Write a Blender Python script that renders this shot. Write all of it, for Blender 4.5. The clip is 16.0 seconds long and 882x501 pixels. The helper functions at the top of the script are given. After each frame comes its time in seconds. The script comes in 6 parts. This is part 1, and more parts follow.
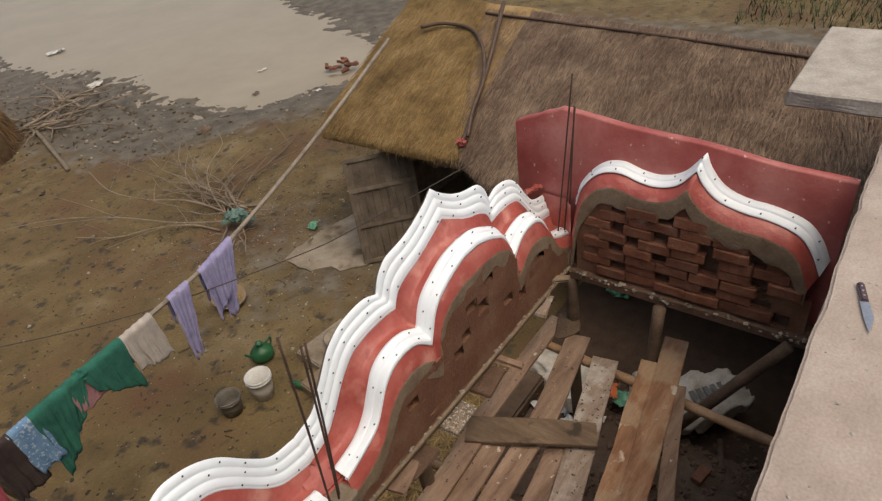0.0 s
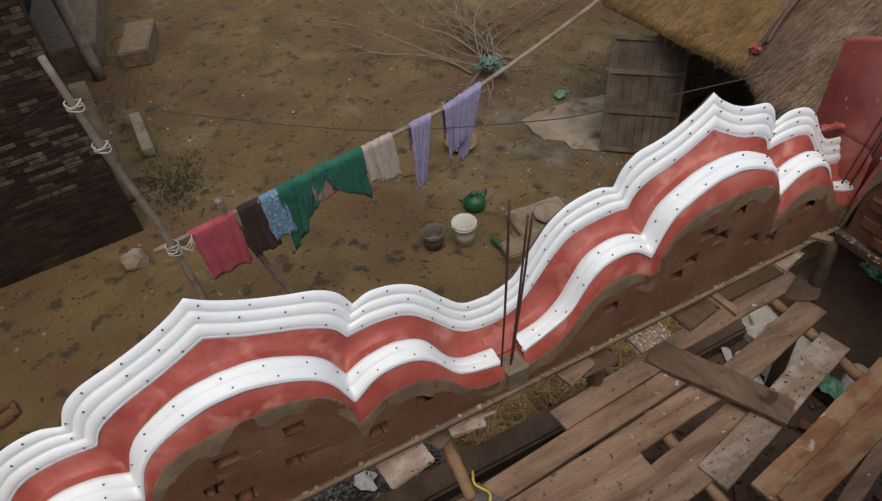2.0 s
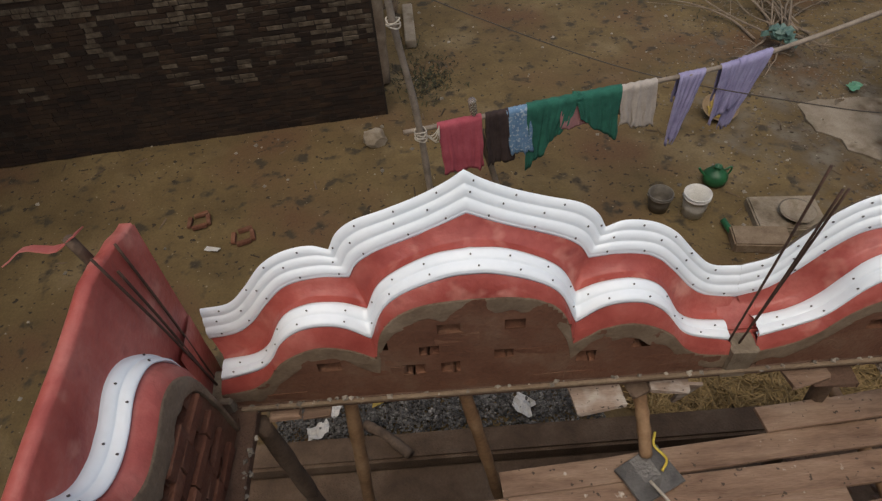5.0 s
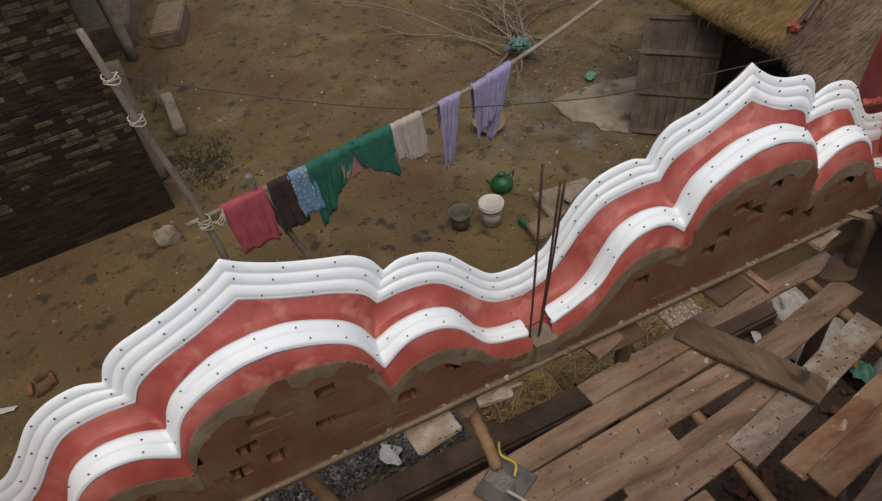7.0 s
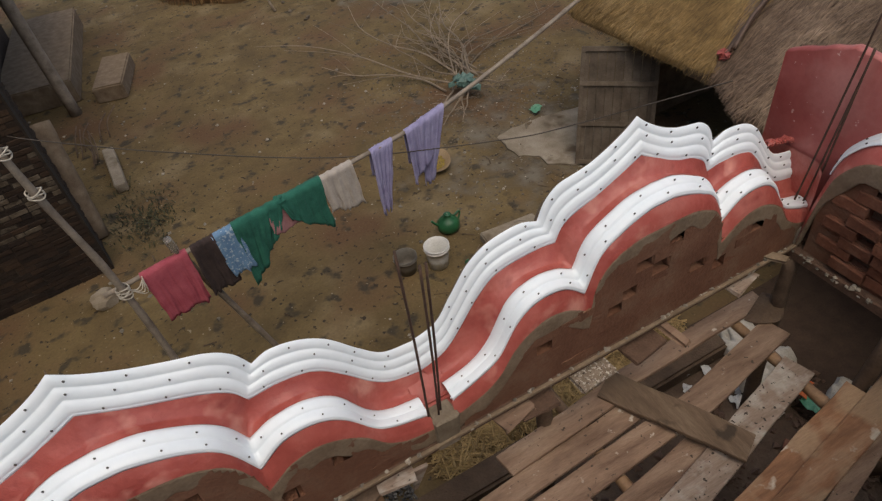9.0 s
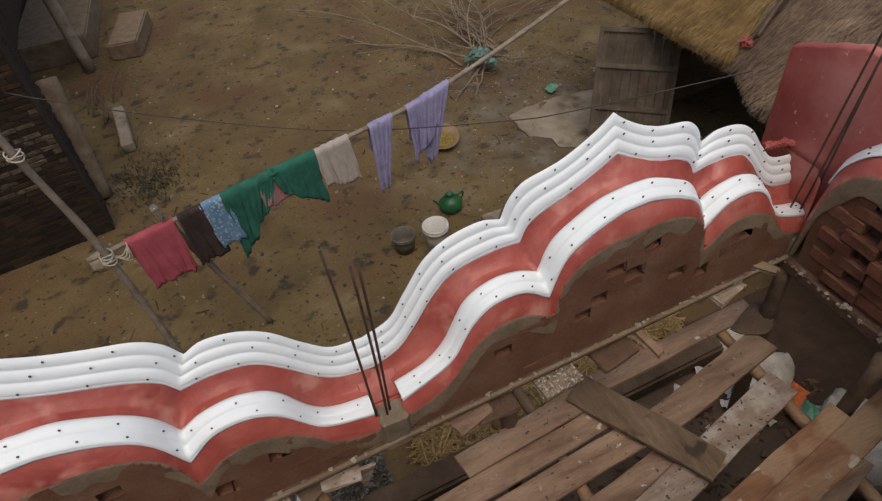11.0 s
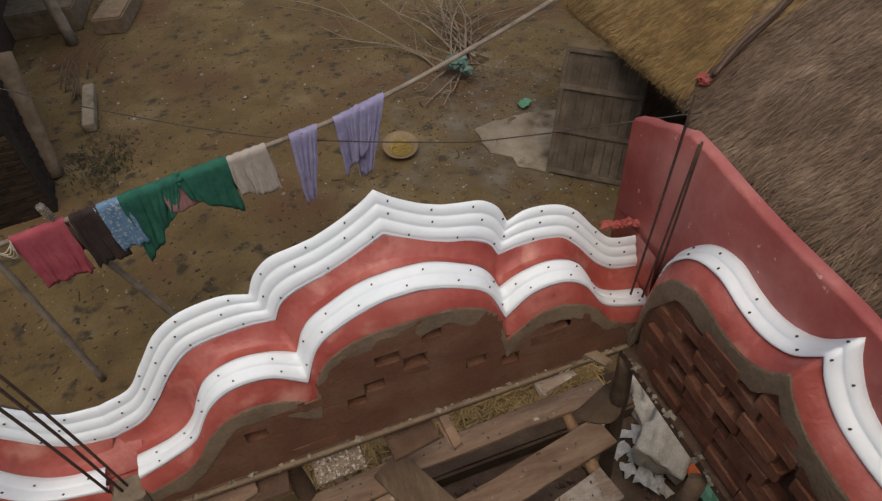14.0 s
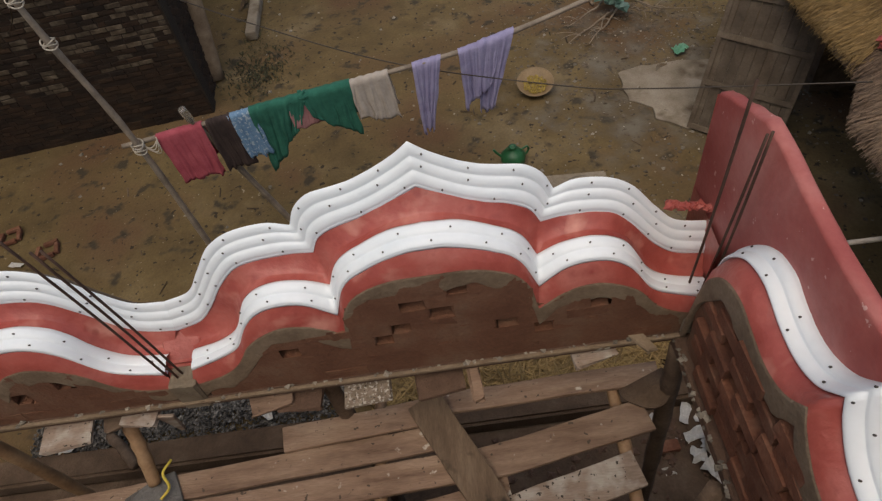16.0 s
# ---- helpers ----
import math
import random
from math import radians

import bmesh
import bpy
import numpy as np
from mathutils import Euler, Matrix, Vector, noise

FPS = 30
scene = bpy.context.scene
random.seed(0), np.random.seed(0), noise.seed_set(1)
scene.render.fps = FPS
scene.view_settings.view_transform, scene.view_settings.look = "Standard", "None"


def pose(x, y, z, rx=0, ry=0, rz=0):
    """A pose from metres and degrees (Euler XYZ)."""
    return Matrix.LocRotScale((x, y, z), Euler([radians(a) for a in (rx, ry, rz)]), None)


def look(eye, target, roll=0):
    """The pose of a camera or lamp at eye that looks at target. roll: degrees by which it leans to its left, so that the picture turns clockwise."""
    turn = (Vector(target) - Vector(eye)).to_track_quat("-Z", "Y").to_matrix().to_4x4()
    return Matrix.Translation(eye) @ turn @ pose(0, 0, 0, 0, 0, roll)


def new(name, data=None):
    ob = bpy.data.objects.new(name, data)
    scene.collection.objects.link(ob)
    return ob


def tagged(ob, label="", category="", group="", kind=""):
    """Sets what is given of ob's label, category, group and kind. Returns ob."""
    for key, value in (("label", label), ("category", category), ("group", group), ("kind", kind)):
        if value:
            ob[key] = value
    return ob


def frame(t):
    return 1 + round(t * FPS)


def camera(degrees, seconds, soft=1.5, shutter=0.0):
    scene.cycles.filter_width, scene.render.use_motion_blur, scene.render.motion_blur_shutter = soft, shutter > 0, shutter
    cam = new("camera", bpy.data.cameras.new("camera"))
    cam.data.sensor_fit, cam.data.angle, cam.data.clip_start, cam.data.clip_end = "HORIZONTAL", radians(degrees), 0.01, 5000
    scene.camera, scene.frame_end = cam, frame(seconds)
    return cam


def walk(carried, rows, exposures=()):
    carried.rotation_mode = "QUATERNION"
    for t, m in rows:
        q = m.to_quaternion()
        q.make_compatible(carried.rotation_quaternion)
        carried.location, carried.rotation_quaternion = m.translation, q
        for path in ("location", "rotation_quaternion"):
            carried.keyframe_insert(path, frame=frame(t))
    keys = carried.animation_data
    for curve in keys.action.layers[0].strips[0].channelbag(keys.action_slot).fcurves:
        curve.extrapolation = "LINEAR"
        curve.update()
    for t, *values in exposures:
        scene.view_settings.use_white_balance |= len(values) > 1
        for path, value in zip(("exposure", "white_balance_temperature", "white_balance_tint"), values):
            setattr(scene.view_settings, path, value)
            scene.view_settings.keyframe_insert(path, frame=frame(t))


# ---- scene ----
cam = camera(69.6, 16.0, 1.3)
PATH = [
    (0, (0.276, -2.12, 6.123), (1.513, -1.048, 4.975), -8.5),
    (0.5, (0.278, -2.088, 6.118), (1.38, -0.912, 4.934), -6.9),
    (1, (0.352, -2.064, 6.091), (1.413, -0.899, 4.86), -7.6),
    (1.5, (0.381, -2.027, 6.081), (1.264, -0.811, 4.762), -5.4),
    (2, (0.251, -1.978, 6.079), (0.822, -0.657, 4.691), -5.8),
    (2.5, (0.114, -1.909, 6.022), (0.406, -0.581, 4.556), -4.4),
    (3, (0.022, -1.914, 6.041), (0.175, -0.562, 4.575), -1.4),
    (5.3, (-0.089, -1.997, 6.005), (-0.121, -0.655, 4.523), -5.4),
    (5.5, (-0.089, -1.999, 6.032), (-0.112, -0.672, 4.536), -4.8),
    (6, (-0.002, -1.995, 6.011), (0.134, -0.68, 4.511), -5.8),
    (6.5, (0.102, -2.008, 6.015), (0.477, -0.685, 4.563), -6.2),
    (7, (0.192, -2.024, 6.027), (0.679, -0.694, 4.614), -7.3),
    (7.5, (0.404, -1.986, 6.009), (0.819, -0.636, 4.593), -6.1),
    (8, (0.581, -1.959, 6.01), (0.917, -0.604, 4.577), -9.3),
    (8.5, (0.645, -1.933, 6.016), (1.197, -0.638, 4.596), -9.8),
    (9, (0.764, -1.966, 6.01), (1.333, -0.612, 4.652), -8.9),
    (9.2, (0.845, -1.966, 6.019), (1.389, -0.643, 4.62), -7.4),
    (11.3, (1.266, -1.923, 5.914), (1.703, -0.583, 4.496), -8.3),
    (11.5, (1.405, -1.92, 5.898), (1.765, -0.566, 4.471), -8.1),
    (12, (1.671, -1.894, 5.89), (2.001, -0.579, 4.42), -4.9),
    (12.5, (1.758, -1.907, 5.906), (2.211, -0.624, 4.44), -6.3),
    (13, (1.831, -1.935, 5.892), (2.421, -0.729, 4.41), -5.8),
    (13.5, (2.138, -1.907, 5.844), (2.537, -0.591, 4.393), -6.4),
    (14, (2.4, -1.902, 5.899), (2.791, -0.563, 4.466), -4.9),
    (14.5, (2.424, -1.938, 5.9), (2.902, -0.643, 4.453), -4.8),
    (15, (2.503, -1.939, 5.88), (2.967, -0.703, 4.378), -6.7),
    (15.5, (2.8, -1.889, 5.824), (3.015, -0.635, 4.28), -7.3),
    (16, (2.895, -1.921, 5.923), (2.794, -0.642, 4.389), -11.9),
]
LIGHT = [(0, 0.24, 7350, 9), (1.0, 0.18, 7120, 9), (1.8, 0.0, 6900, 9), (2.6, -0.12, 6880, 9), (8.5, -0.10, 6920, 9), (16, -0.19, 7070, 9.5)]
walk(cam, [(t, look(eye, target, roll)) for t, eye, target, roll in PATH], LIGHT)

# ---- light ----
world = bpy.data.worlds.new("overcast sky")
scene.world = world
world.use_nodes = True
wn = world.node_tree.nodes
sky = wn.new("ShaderNodeTexSky")
sky.sky_type, sky.sun_disc = "NISHITA", False
sky.sun_elevation, sky.sun_rotation = radians(68), radians(193)
sky.air_density, sky.dust_density, sky.ozone_density = 1.0, 5.0, 1.0
world.node_tree.links.new(sky.outputs[0], wn["Background"].inputs[0])
wn["Background"].inputs[1].default_value = 0.15
sun_data = bpy.data.lights.new("sun", "SUN")
sun_data.energy, sun_data.angle, sun_data.color = 0.5, radians(60), (1.0, 0.95, 0.88)
sun = new("sun", sun_data)
sun.matrix_world = look((-1.2, -5.2, 13.5), (0, 0, 0))

# ---- materials ----


def material(name, stops, scale=6.0, fine=60.0, rough=0.85, bump=0.3, detail=8, stretch=(1, 1, 1), vary=0.0, grain=0.28, local=False, spots=None):
    """A noise-mixed surface: stops are colours along a coarse noise, with fine grain, relief and a variation from piece to piece."""
    m = bpy.data.materials.new(name)
    m.use_nodes = True
    nt, n = m.node_tree, m.node_tree.nodes
    bsdf = n["Principled BSDF"]
    if local:
        tc = n.new("ShaderNodeTexCoord")
        pos = tc.outputs["Object"]
    else:
        pos = n.new("ShaderNodeNewGeometry").outputs["Position"]
    mp = n.new("ShaderNodeMapping")
    mp.inputs["Scale"].default_value = stretch
    nt.links.new(pos, mp.inputs[0])
    coarse, fines = n.new("ShaderNodeTexNoise"), n.new("ShaderNodeTexNoise")
    coarse.inputs["Scale"].default_value, coarse.inputs["Detail"].default_value = scale, detail
    coarse.inputs["Roughness"].default_value = 0.62
    fines.inputs["Scale"].default_value, fines.inputs["Detail"].default_value = fine, 4
    nt.links.new(mp.outputs[0], coarse.inputs["Vector"])
    nt.links.new(mp.outputs[0], fines.inputs["Vector"])
    ramp = n.new("ShaderNodeValToRGB")
    el = ramp.color_ramp.elements
    while len(el) < len(stops):
        el.new(0.5)
    for k, c in enumerate(stops):
        el[k].position = 0.30 + 0.40 * k / max(1, len(stops) - 1)
        el[k].color = (*c, 1)
    nt.links.new(coarse.outputs["Fac"], ramp.inputs[0])
    hsv = n.new("ShaderNodeHueSaturation")
    val = n.new("ShaderNodeMapRange")
    val.inputs["To Min"].default_value, val.inputs["To Max"].default_value = 1 - grain, 1 + grain
    nt.links.new(fines.outputs["Fac"], val.inputs["Value"])
    last = val.outputs[0]
    if vary:
        info = n.new("ShaderNodeObjectInfo")
        isl = n.new("ShaderNodeNewGeometry")
        add = n.new("ShaderNodeMath")
        add.operation = "ADD"
        nt.links.new(info.outputs["Random"], add.inputs[0])
        nt.links.new(isl.outputs["Random Per Island"], add.inputs[1])
        fr = n.new("ShaderNodeMath")
        fr.operation = "FRACT"
        nt.links.new(add.outputs[0], fr.inputs[0])
        vr = n.new("ShaderNodeMapRange")
        vr.inputs["To Min"].default_value, vr.inputs["To Max"].default_value = 1 - vary, 1 + vary
        nt.links.new(fr.outputs[0], vr.inputs["Value"])
        mul = n.new("ShaderNodeMath")
        mul.operation = "MULTIPLY"
        nt.links.new(last, mul.inputs[0])
        nt.links.new(vr.outputs[0], mul.inputs[1])
        last = mul.outputs[0]
    nt.links.new(last, hsv.inputs["Value"])
    tone = ramp.outputs[0]
    for colour, size, low, high in spots or ():
        sp, sr, sm = n.new("ShaderNodeTexNoise"), n.new("ShaderNodeMapRange"), n.new("ShaderNodeMix")
        sp.inputs["Scale"].default_value, sp.inputs["Detail"].default_value = size, 3
        sr.inputs["From Min"].default_value, sr.inputs["From Max"].default_value = low, high
        sm.data_type, sm.inputs["B"].default_value = "RGBA", (*colour, 1)
        nt.links.new(pos, sp.inputs["Vector"])
        nt.links.new(sp.outputs["Fac"], sr.inputs["Value"])
        nt.links.new(sr.outputs[0], sm.inputs["Factor"])
        nt.links.new(tone, sm.inputs["A"])
        tone = sm.outputs["Result"]
    nt.links.new(tone, hsv.inputs["Color"])
    nt.links.new(hsv.outputs[0], bsdf.inputs["Base Color"])
    bsdf.inputs["Roughness"].default_value = rough
    if bump:
        mixh = n.new("ShaderNodeMath")
        mixh.operation = "ADD"
        nt.links.new(coarse.outputs["Fac"], mixh.inputs[0])
        nt.links.new(fines.outputs["Fac"], mixh.inputs[1])
        b = n.new("ShaderNodeBump")
        b.inputs["Strength"].default_value, b.inputs["Distance"].default_value = bump, 0.02
        nt.links.new(mixh.outputs[0], b.inputs["Height"])
        nt.links.new(b.outputs[0], bsdf.inputs["Normal"])
    return m


def mix_by_attribute(name, attribute, stops_a, stops_b, rough_a, rough_b, scale=1.2, fine=30):
    """Earth that turns from dry to wet by a vertex value, its edge broken up by noise."""
    m = material(name, stops_a, scale, fine, rough_a, 0.6, spots=[((0.190, 0.142, 0.074), 0.9, 0.54, 0.72), ((0.105, 0.058, 0.026), 0.6, 0.50, 0.66), ((0.045, 0.035, 0.02), 3.1, 0.58, 0.68), ((0.030, 0.022, 0.013), 11, 0.63, 0.68), ((0.24, 0.20, 0.14), 17, 0.69, 0.73)])
    nt, n = m.node_tree, m.node_tree.nodes
    bsdf = n["Principled BSDF"]
    dry = bsdf.inputs["Base Color"].links[0].from_socket
    pos = n.new("ShaderNodeNewGeometry")
    nz = n.new("ShaderNodeTexNoise")
    nz.inputs["Scale"].default_value, nz.inputs["Detail"].default_value = 2.2, 9
    nt.links.new(pos.outputs["Position"], nz.inputs["Vector"])
    ramp = n.new("ShaderNodeValToRGB")
    el = ramp.color_ramp.elements
    while len(el) < len(stops_b):
        el.new(0.5)
    for k, c in enumerate(stops_b):
        el[k].position, el[k].color = 0.32 + 0.36 * k / max(1, len(stops_b) - 1), (*c, 1)
    nt.links.new(nz.outputs["Fac"], ramp.inputs[0])
    at = n.new("ShaderNodeAttribute")
    at.attribute_name = attribute
    ad = n.new("ShaderNodeMath")
    ad.operation = "ADD"
    nt.links.new(at.outputs["Fac"], ad.inputs[0])
    nt.links.new(nz.outputs["Fac"], ad.inputs[1])
    mr = n.new("ShaderNodeMapRange")
    mr.inputs["From Min"].default_value, mr.inputs["From Max"].default_value = 0.78, 1.12
    nt.links.new(ad.outputs[0], mr.inputs["Value"])
    mx = n.new("ShaderNodeMix")
    mx.data_type = "RGBA"
    nt.links.new(mr.outputs[0], mx.inputs["Factor"])
    nt.links.new(dry, mx.inputs["A"])
    nt.links.new(ramp.outputs[0], mx.inputs["B"])
    nt.links.new(mx.outputs["Result"], bsdf.inputs["Base Color"])
    rr = n.new("ShaderNodeMapRange")
    rr.inputs["To Min"].default_value, rr.inputs["To Max"].default_value = rough_a, rough_b
    nt.links.new(mr.outputs[0], rr.inputs["Value"])
    nt.links.new(rr.outputs[0], bsdf.inputs["Roughness"])
    return m


M_EARTH = mix_by_attribute("trodden earth", "wet", [(0.076, 0.0515, 0.020), (0.124, 0.086, 0.034), (0.172, 0.124, 0.053)],
                           [(0.062, 0.048, 0.029), (0.098, 0.080, 0.053), (0.145, 0.123, 0.088)], 0.95, 0.6)
M_WATER = material("murky pond water", [(0.27, 0.225, 0.155), (0.33, 0.28, 0.20)], 0.4, 3, 0.32, 0.02, grain=0.06)
M_WATER.node_tree.nodes["Principled BSDF"].inputs["Specular IOR Level"].default_value = 0.3
M_WHITE = material("white enamel paint", [(0.75, 0.83, 0.87), (0.80, 0.87, 0.905), (0.83, 0.89, 0.915)], 3, 25, 0.5, 0.06, grain=0.04)
M_RED = material("brick-red wall paint", [(0.26, 0.045, 0.037), (0.38, 0.088, 0.070), (0.48, 0.165, 0.135)], 3.5, 30, 0.42, 0.28, grain=0.10, spots=[((0.55, 0.24, 0.19), 5, 0.60, 0.74), ((0.26, 0.045, 0.038), 7, 0.62, 0.76)])
M_CRIMSON = material("crimson wall paint", [(0.30, 0.055, 0.049), (0.39, 0.105, 0.092), (0.50, 0.20, 0.175)], 2.2, 40, 0.5, 0.16, grain=0.10, spots=[((0.60, 0.36, 0.32), 24, 0.70, 0.72)])
M_PLASTER = material("raw cement plaster", [(0.142, 0.099, 0.062), (0.198, 0.146, 0.095), (0.255, 0.198, 0.136)], 6, 60, 0.95, 0.3)
M_BRICK = material("fired clay brick", [(0.105, 0.038, 0.020), (0.155, 0.060, 0.032), (0.205, 0.104, 0.064)], 7, 60, 0.92, 0.35, vary=0.22)
M_MUDBRICK = material("mud-smeared clay brick", [(0.115, 0.045, 0.024), (0.152, 0.068, 0.037), (0.182, 0.100, 0.061)], 5, 60, 0.95, 0.4, vary=0.14)
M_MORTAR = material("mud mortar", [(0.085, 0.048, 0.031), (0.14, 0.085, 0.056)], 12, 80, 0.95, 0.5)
M_SMEAR = material("mud plaster smeared over brick", [(0.115, 0.046, 0.024), (0.152, 0.070, 0.039), (0.185, 0.110, 0.069)], 3.5, 60, 0.95, 0.35)
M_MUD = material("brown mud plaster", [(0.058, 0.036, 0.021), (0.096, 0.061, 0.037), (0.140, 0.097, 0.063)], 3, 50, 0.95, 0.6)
# house brick and mortar tones lowered to carry the wall's shade in colour
M_OLDBRICK = material("weathered old brick, shade-dark", [(0.011, 0.0056, 0.0024), (0.021, 0.0100, 0.0041), (0.034, 0.019, 0.0085)], 2.4, 40, 0.93, 0.5, vary=0.45)
M_PALEBRICK = material("old brick with flaking limewash", [(0.032, 0.020, 0.011), (0.068, 0.051, 0.033), (0.12, 0.098, 0.070)], 9, 50, 0.93, 0.5, vary=0.25)
M_OLDMORTAR = material("old lime mortar, shade-dark", [(0.012, 0.0076, 0.0044), (0.020, 0.0132, 0.0078), (0.036, 0.026, 0.016)], 3, 40, 0.95, 0.5)
M_CONCRETE = material("pinkish cement screed", [(0.31, 0.255, 0.21), (0.38, 0.315, 0.265), (0.45, 0.385, 0.33)], 4, 90, 0.9, 0.25)
M_SLAB = material("grey concrete", [(0.28, 0.26, 0.22), (0.38, 0.35, 0.30), (0.46, 0.43, 0.38)], 5, 70, 0.9, 0.35)
M_APRON = material("dusty old cement", [(0.17, 0.138, 0.095), (0.25, 0.21, 0.155), (0.32, 0.28, 0.22)], 2.5, 50, 0.95, 0.5, spots=[((0.10, 0.070, 0.038), 2.2, 0.54, 0.68)])
M_PLANK = material("weathered shuttering plank", [(0.130, 0.077, 0.048), (0.230, 0.150, 0.101), (0.320, 0.228, 0.160)], 4.5, 55, 0.85, 0.4, stretch=(0.45, 2.6, 2.6), vary=0.2, spots=[((0.07, 0.05, 0.035), 26, 0.66, 0.70), ((0.50, 0.45, 0.38), 14, 0.68, 0.74)])
M_SPLASH = material("cement-splashed plank", [(0.15, 0.105, 0.075), (0.26, 0.195, 0.15), (0.35, 0.285, 0.23)], 4.5, 55, 0.88, 0.4, stretch=(0.45, 2.6, 2.6), vary=0.1, spots=[((0.40, 0.36, 0.31), 9, 0.48, 0.68), ((0.05, 0.04, 0.03), 34, 0.64, 0.67)])
M_PLANKRED = material("red-stained shuttering plank", [(0.12, 0.06, 0.03), (0.24, 0.12, 0.06), (0.36, 0.23, 0.14)], 3.2, 40, 0.8, 0.4, stretch=(0.5, 3, 3), vary=0.12, spots=[((0.48, 0.42, 0.34), 8, 0.64, 0.70), ((0.30, 0.20, 0.12), 3, 0.5, 0.6)])
M_OLDPLANK = material("dark worn plank", [(0.085, 0.056, 0.034), (0.150, 0.102, 0.064), (0.215, 0.155, 0.102)], 4.5, 55, 0.88, 0.5, stretch=(2.6, 0.45, 2.6), spots=[((0.05, 0.035, 0.022), 6, 0.58, 0.66)])
M_GRAVELCON = material("crumbling gravel concrete", [(0.16, 0.12, 0.085), (0.24, 0.19, 0.14), (0.32, 0.27, 0.21)], 12, 70, 0.95, 0.8, spots=[((0.50, 0.46, 0.40), 60, 0.56, 0.60), ((0.07, 0.05, 0.035), 48, 0.62, 0.66)])
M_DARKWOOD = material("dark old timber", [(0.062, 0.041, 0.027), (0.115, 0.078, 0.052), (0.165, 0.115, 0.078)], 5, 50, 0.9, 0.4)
M_BAMBOO = material("dry bamboo", [(0.15, 0.085, 0.045), (0.27, 0.165, 0.09), (0.36, 0.24, 0.14)], 5, 50, 0.6, 0.15)
M_GREYPOLE = material("grey weathered pole", [(0.16, 0.13, 0.10), (0.25, 0.21, 0.165), (0.32, 0.27, 0.21)], 6, 50, 0.85, 0.3)
M_RUST = material("rusty reinforcing bar", [(0.05, 0.03, 0.022), (0.10, 0.055, 0.035)], 20, 90, 0.8, 0.3)
M_NAIL = material("dark nail head", [(0.03, 0.03, 0.03), (0.06, 0.055, 0.05)], 20, 90, 0.5, 0.0)
M_THATCH = material("grey weathered thatch", [(0.095, 0.062, 0.040), (0.168, 0.115, 0.076), (0.250, 0.180, 0.122)], 1.6, 14, 0.9, 0.3, vary=0.4)
M_GOLD = material("golden new thatch", [(0.13, 0.080, 0.026), (0.23, 0.146, 0.052), (0.33, 0.226, 0.098)], 1.8, 14, 0.85, 0.3, vary=0.4)
M_STRAW = material("loose straw", [(0.25, 0.17, 0.07), (0.43, 0.31, 0.145)], 4, 30, 0.85, 0.2, vary=0.35)
M_TWIG = material("bare dry twigs", [(0.15, 0.115, 0.08), (0.28, 0.225, 0.165)], 5, 40, 0.9, 0.2, vary=0.3)
# shade is put into this soil colour; used in the alley and far house
M_SHADESOIL = material("soil darkened for shade", [(0.042, 0.0245, 0.0142), (0.072, 0.044, 0.027)], 6, 50, 0.95, 0.5)
M_GRAVEL = material("grey crushed stone", [(0.040, 0.037, 0.034), (0.090, 0.085, 0.078), (0.24, 0.23, 0.21)], 8, 60, 0.85, 0.3, vary=0.6)
M_STONE = material("pale stone chips", [(0.16, 0.14, 0.11), (0.30, 0.27, 0.22)], 8, 60, 0.9, 0.4, vary=0.5)
M_LITTER = material("brown leaf litter", [(0.06, 0.045, 0.03), (0.16, 0.11, 0.065)], 5, 40, 0.9, 0.2, vary=0.6)
M_SACK = material("white woven plastic sack", [(0.30, 0.27, 0.215), (0.46, 0.425, 0.355), (0.58, 0.545, 0.475)], 5, 60, 0.7, 0.4)
M_PAPER = material("crumpled white paper", [(0.42, 0.41, 0.38), (0.58, 0.57, 0.54)], 8, 60, 0.8, 0.3)
M_ROPE = material("pale rope", [(0.40, 0.36, 0.29), (0.58, 0.54, 0.46)], 20, 90, 0.9, 0.3)
M_CABLE = material("black cable", [(0.030, 0.022, 0.016), (0.055, 0.042, 0.030)], 10, 60, 0.5, 0.0)
M_HOSE = material("brown rubber hose", [(0.06, 0.035, 0.022), (0.11, 0.065, 0.04)], 8, 60, 0.6, 0.1)
M_WHITEPL = material("scuffed white plastic", [(0.55, 0.55, 0.52), (0.68, 0.68, 0.65)], 8, 60, 0.45, 0.1)
M_GREYPL = material("grimy dark plastic", [(0.09, 0.08, 0.065), (0.16, 0.145, 0.12)], 8, 60, 0.6, 0.1)
M_GREENPL = material("green plastic", [(0.012, 0.075, 0.030), (0.022, 0.13, 0.050)], 6, 60, 0.4, 0.1)
M_GREENBAG = material("pale green plastic bag", [(0.07, 0.24, 0.14), (0.15, 0.36, 0.23)], 8, 60, 0.5, 0.3)
M_BASIN = material("beige enamel basin", [(0.21, 0.145, 0.075), (0.30, 0.215, 0.120)], 6, 50, 0.5, 0.1)
M_MASH = material("yellow grain mash", [(0.24, 0.17, 0.035), (0.40, 0.30, 0.08)], 25, 90, 0.9, 0.4)
M_STEEL = material("knife steel", [(0.45, 0.45, 0.45), (0.6, 0.6, 0.6)], 30, 90, 0.3, 0.0)
M_STEEL.node_tree.nodes["Principled BSDF"].inputs["Metallic"].default_value = 0.9
M_HANDLE = material("dark purple-brown handle", [(0.06, 0.035, 0.04), (0.11, 0.07, 0.075)], 20, 60, 0.5, 0.0)
M_YELLOW = material("yellow cord", [(0.55, 0.42, 0.04), (0.68, 0.55, 0.10)], 12, 60, 0.6, 0.0)
M_METAL = material("dull metal pan", [(0.075, 0.072, 0.068), (0.15, 0.145, 0.135)], 8, 60, 0.35, 0.4)
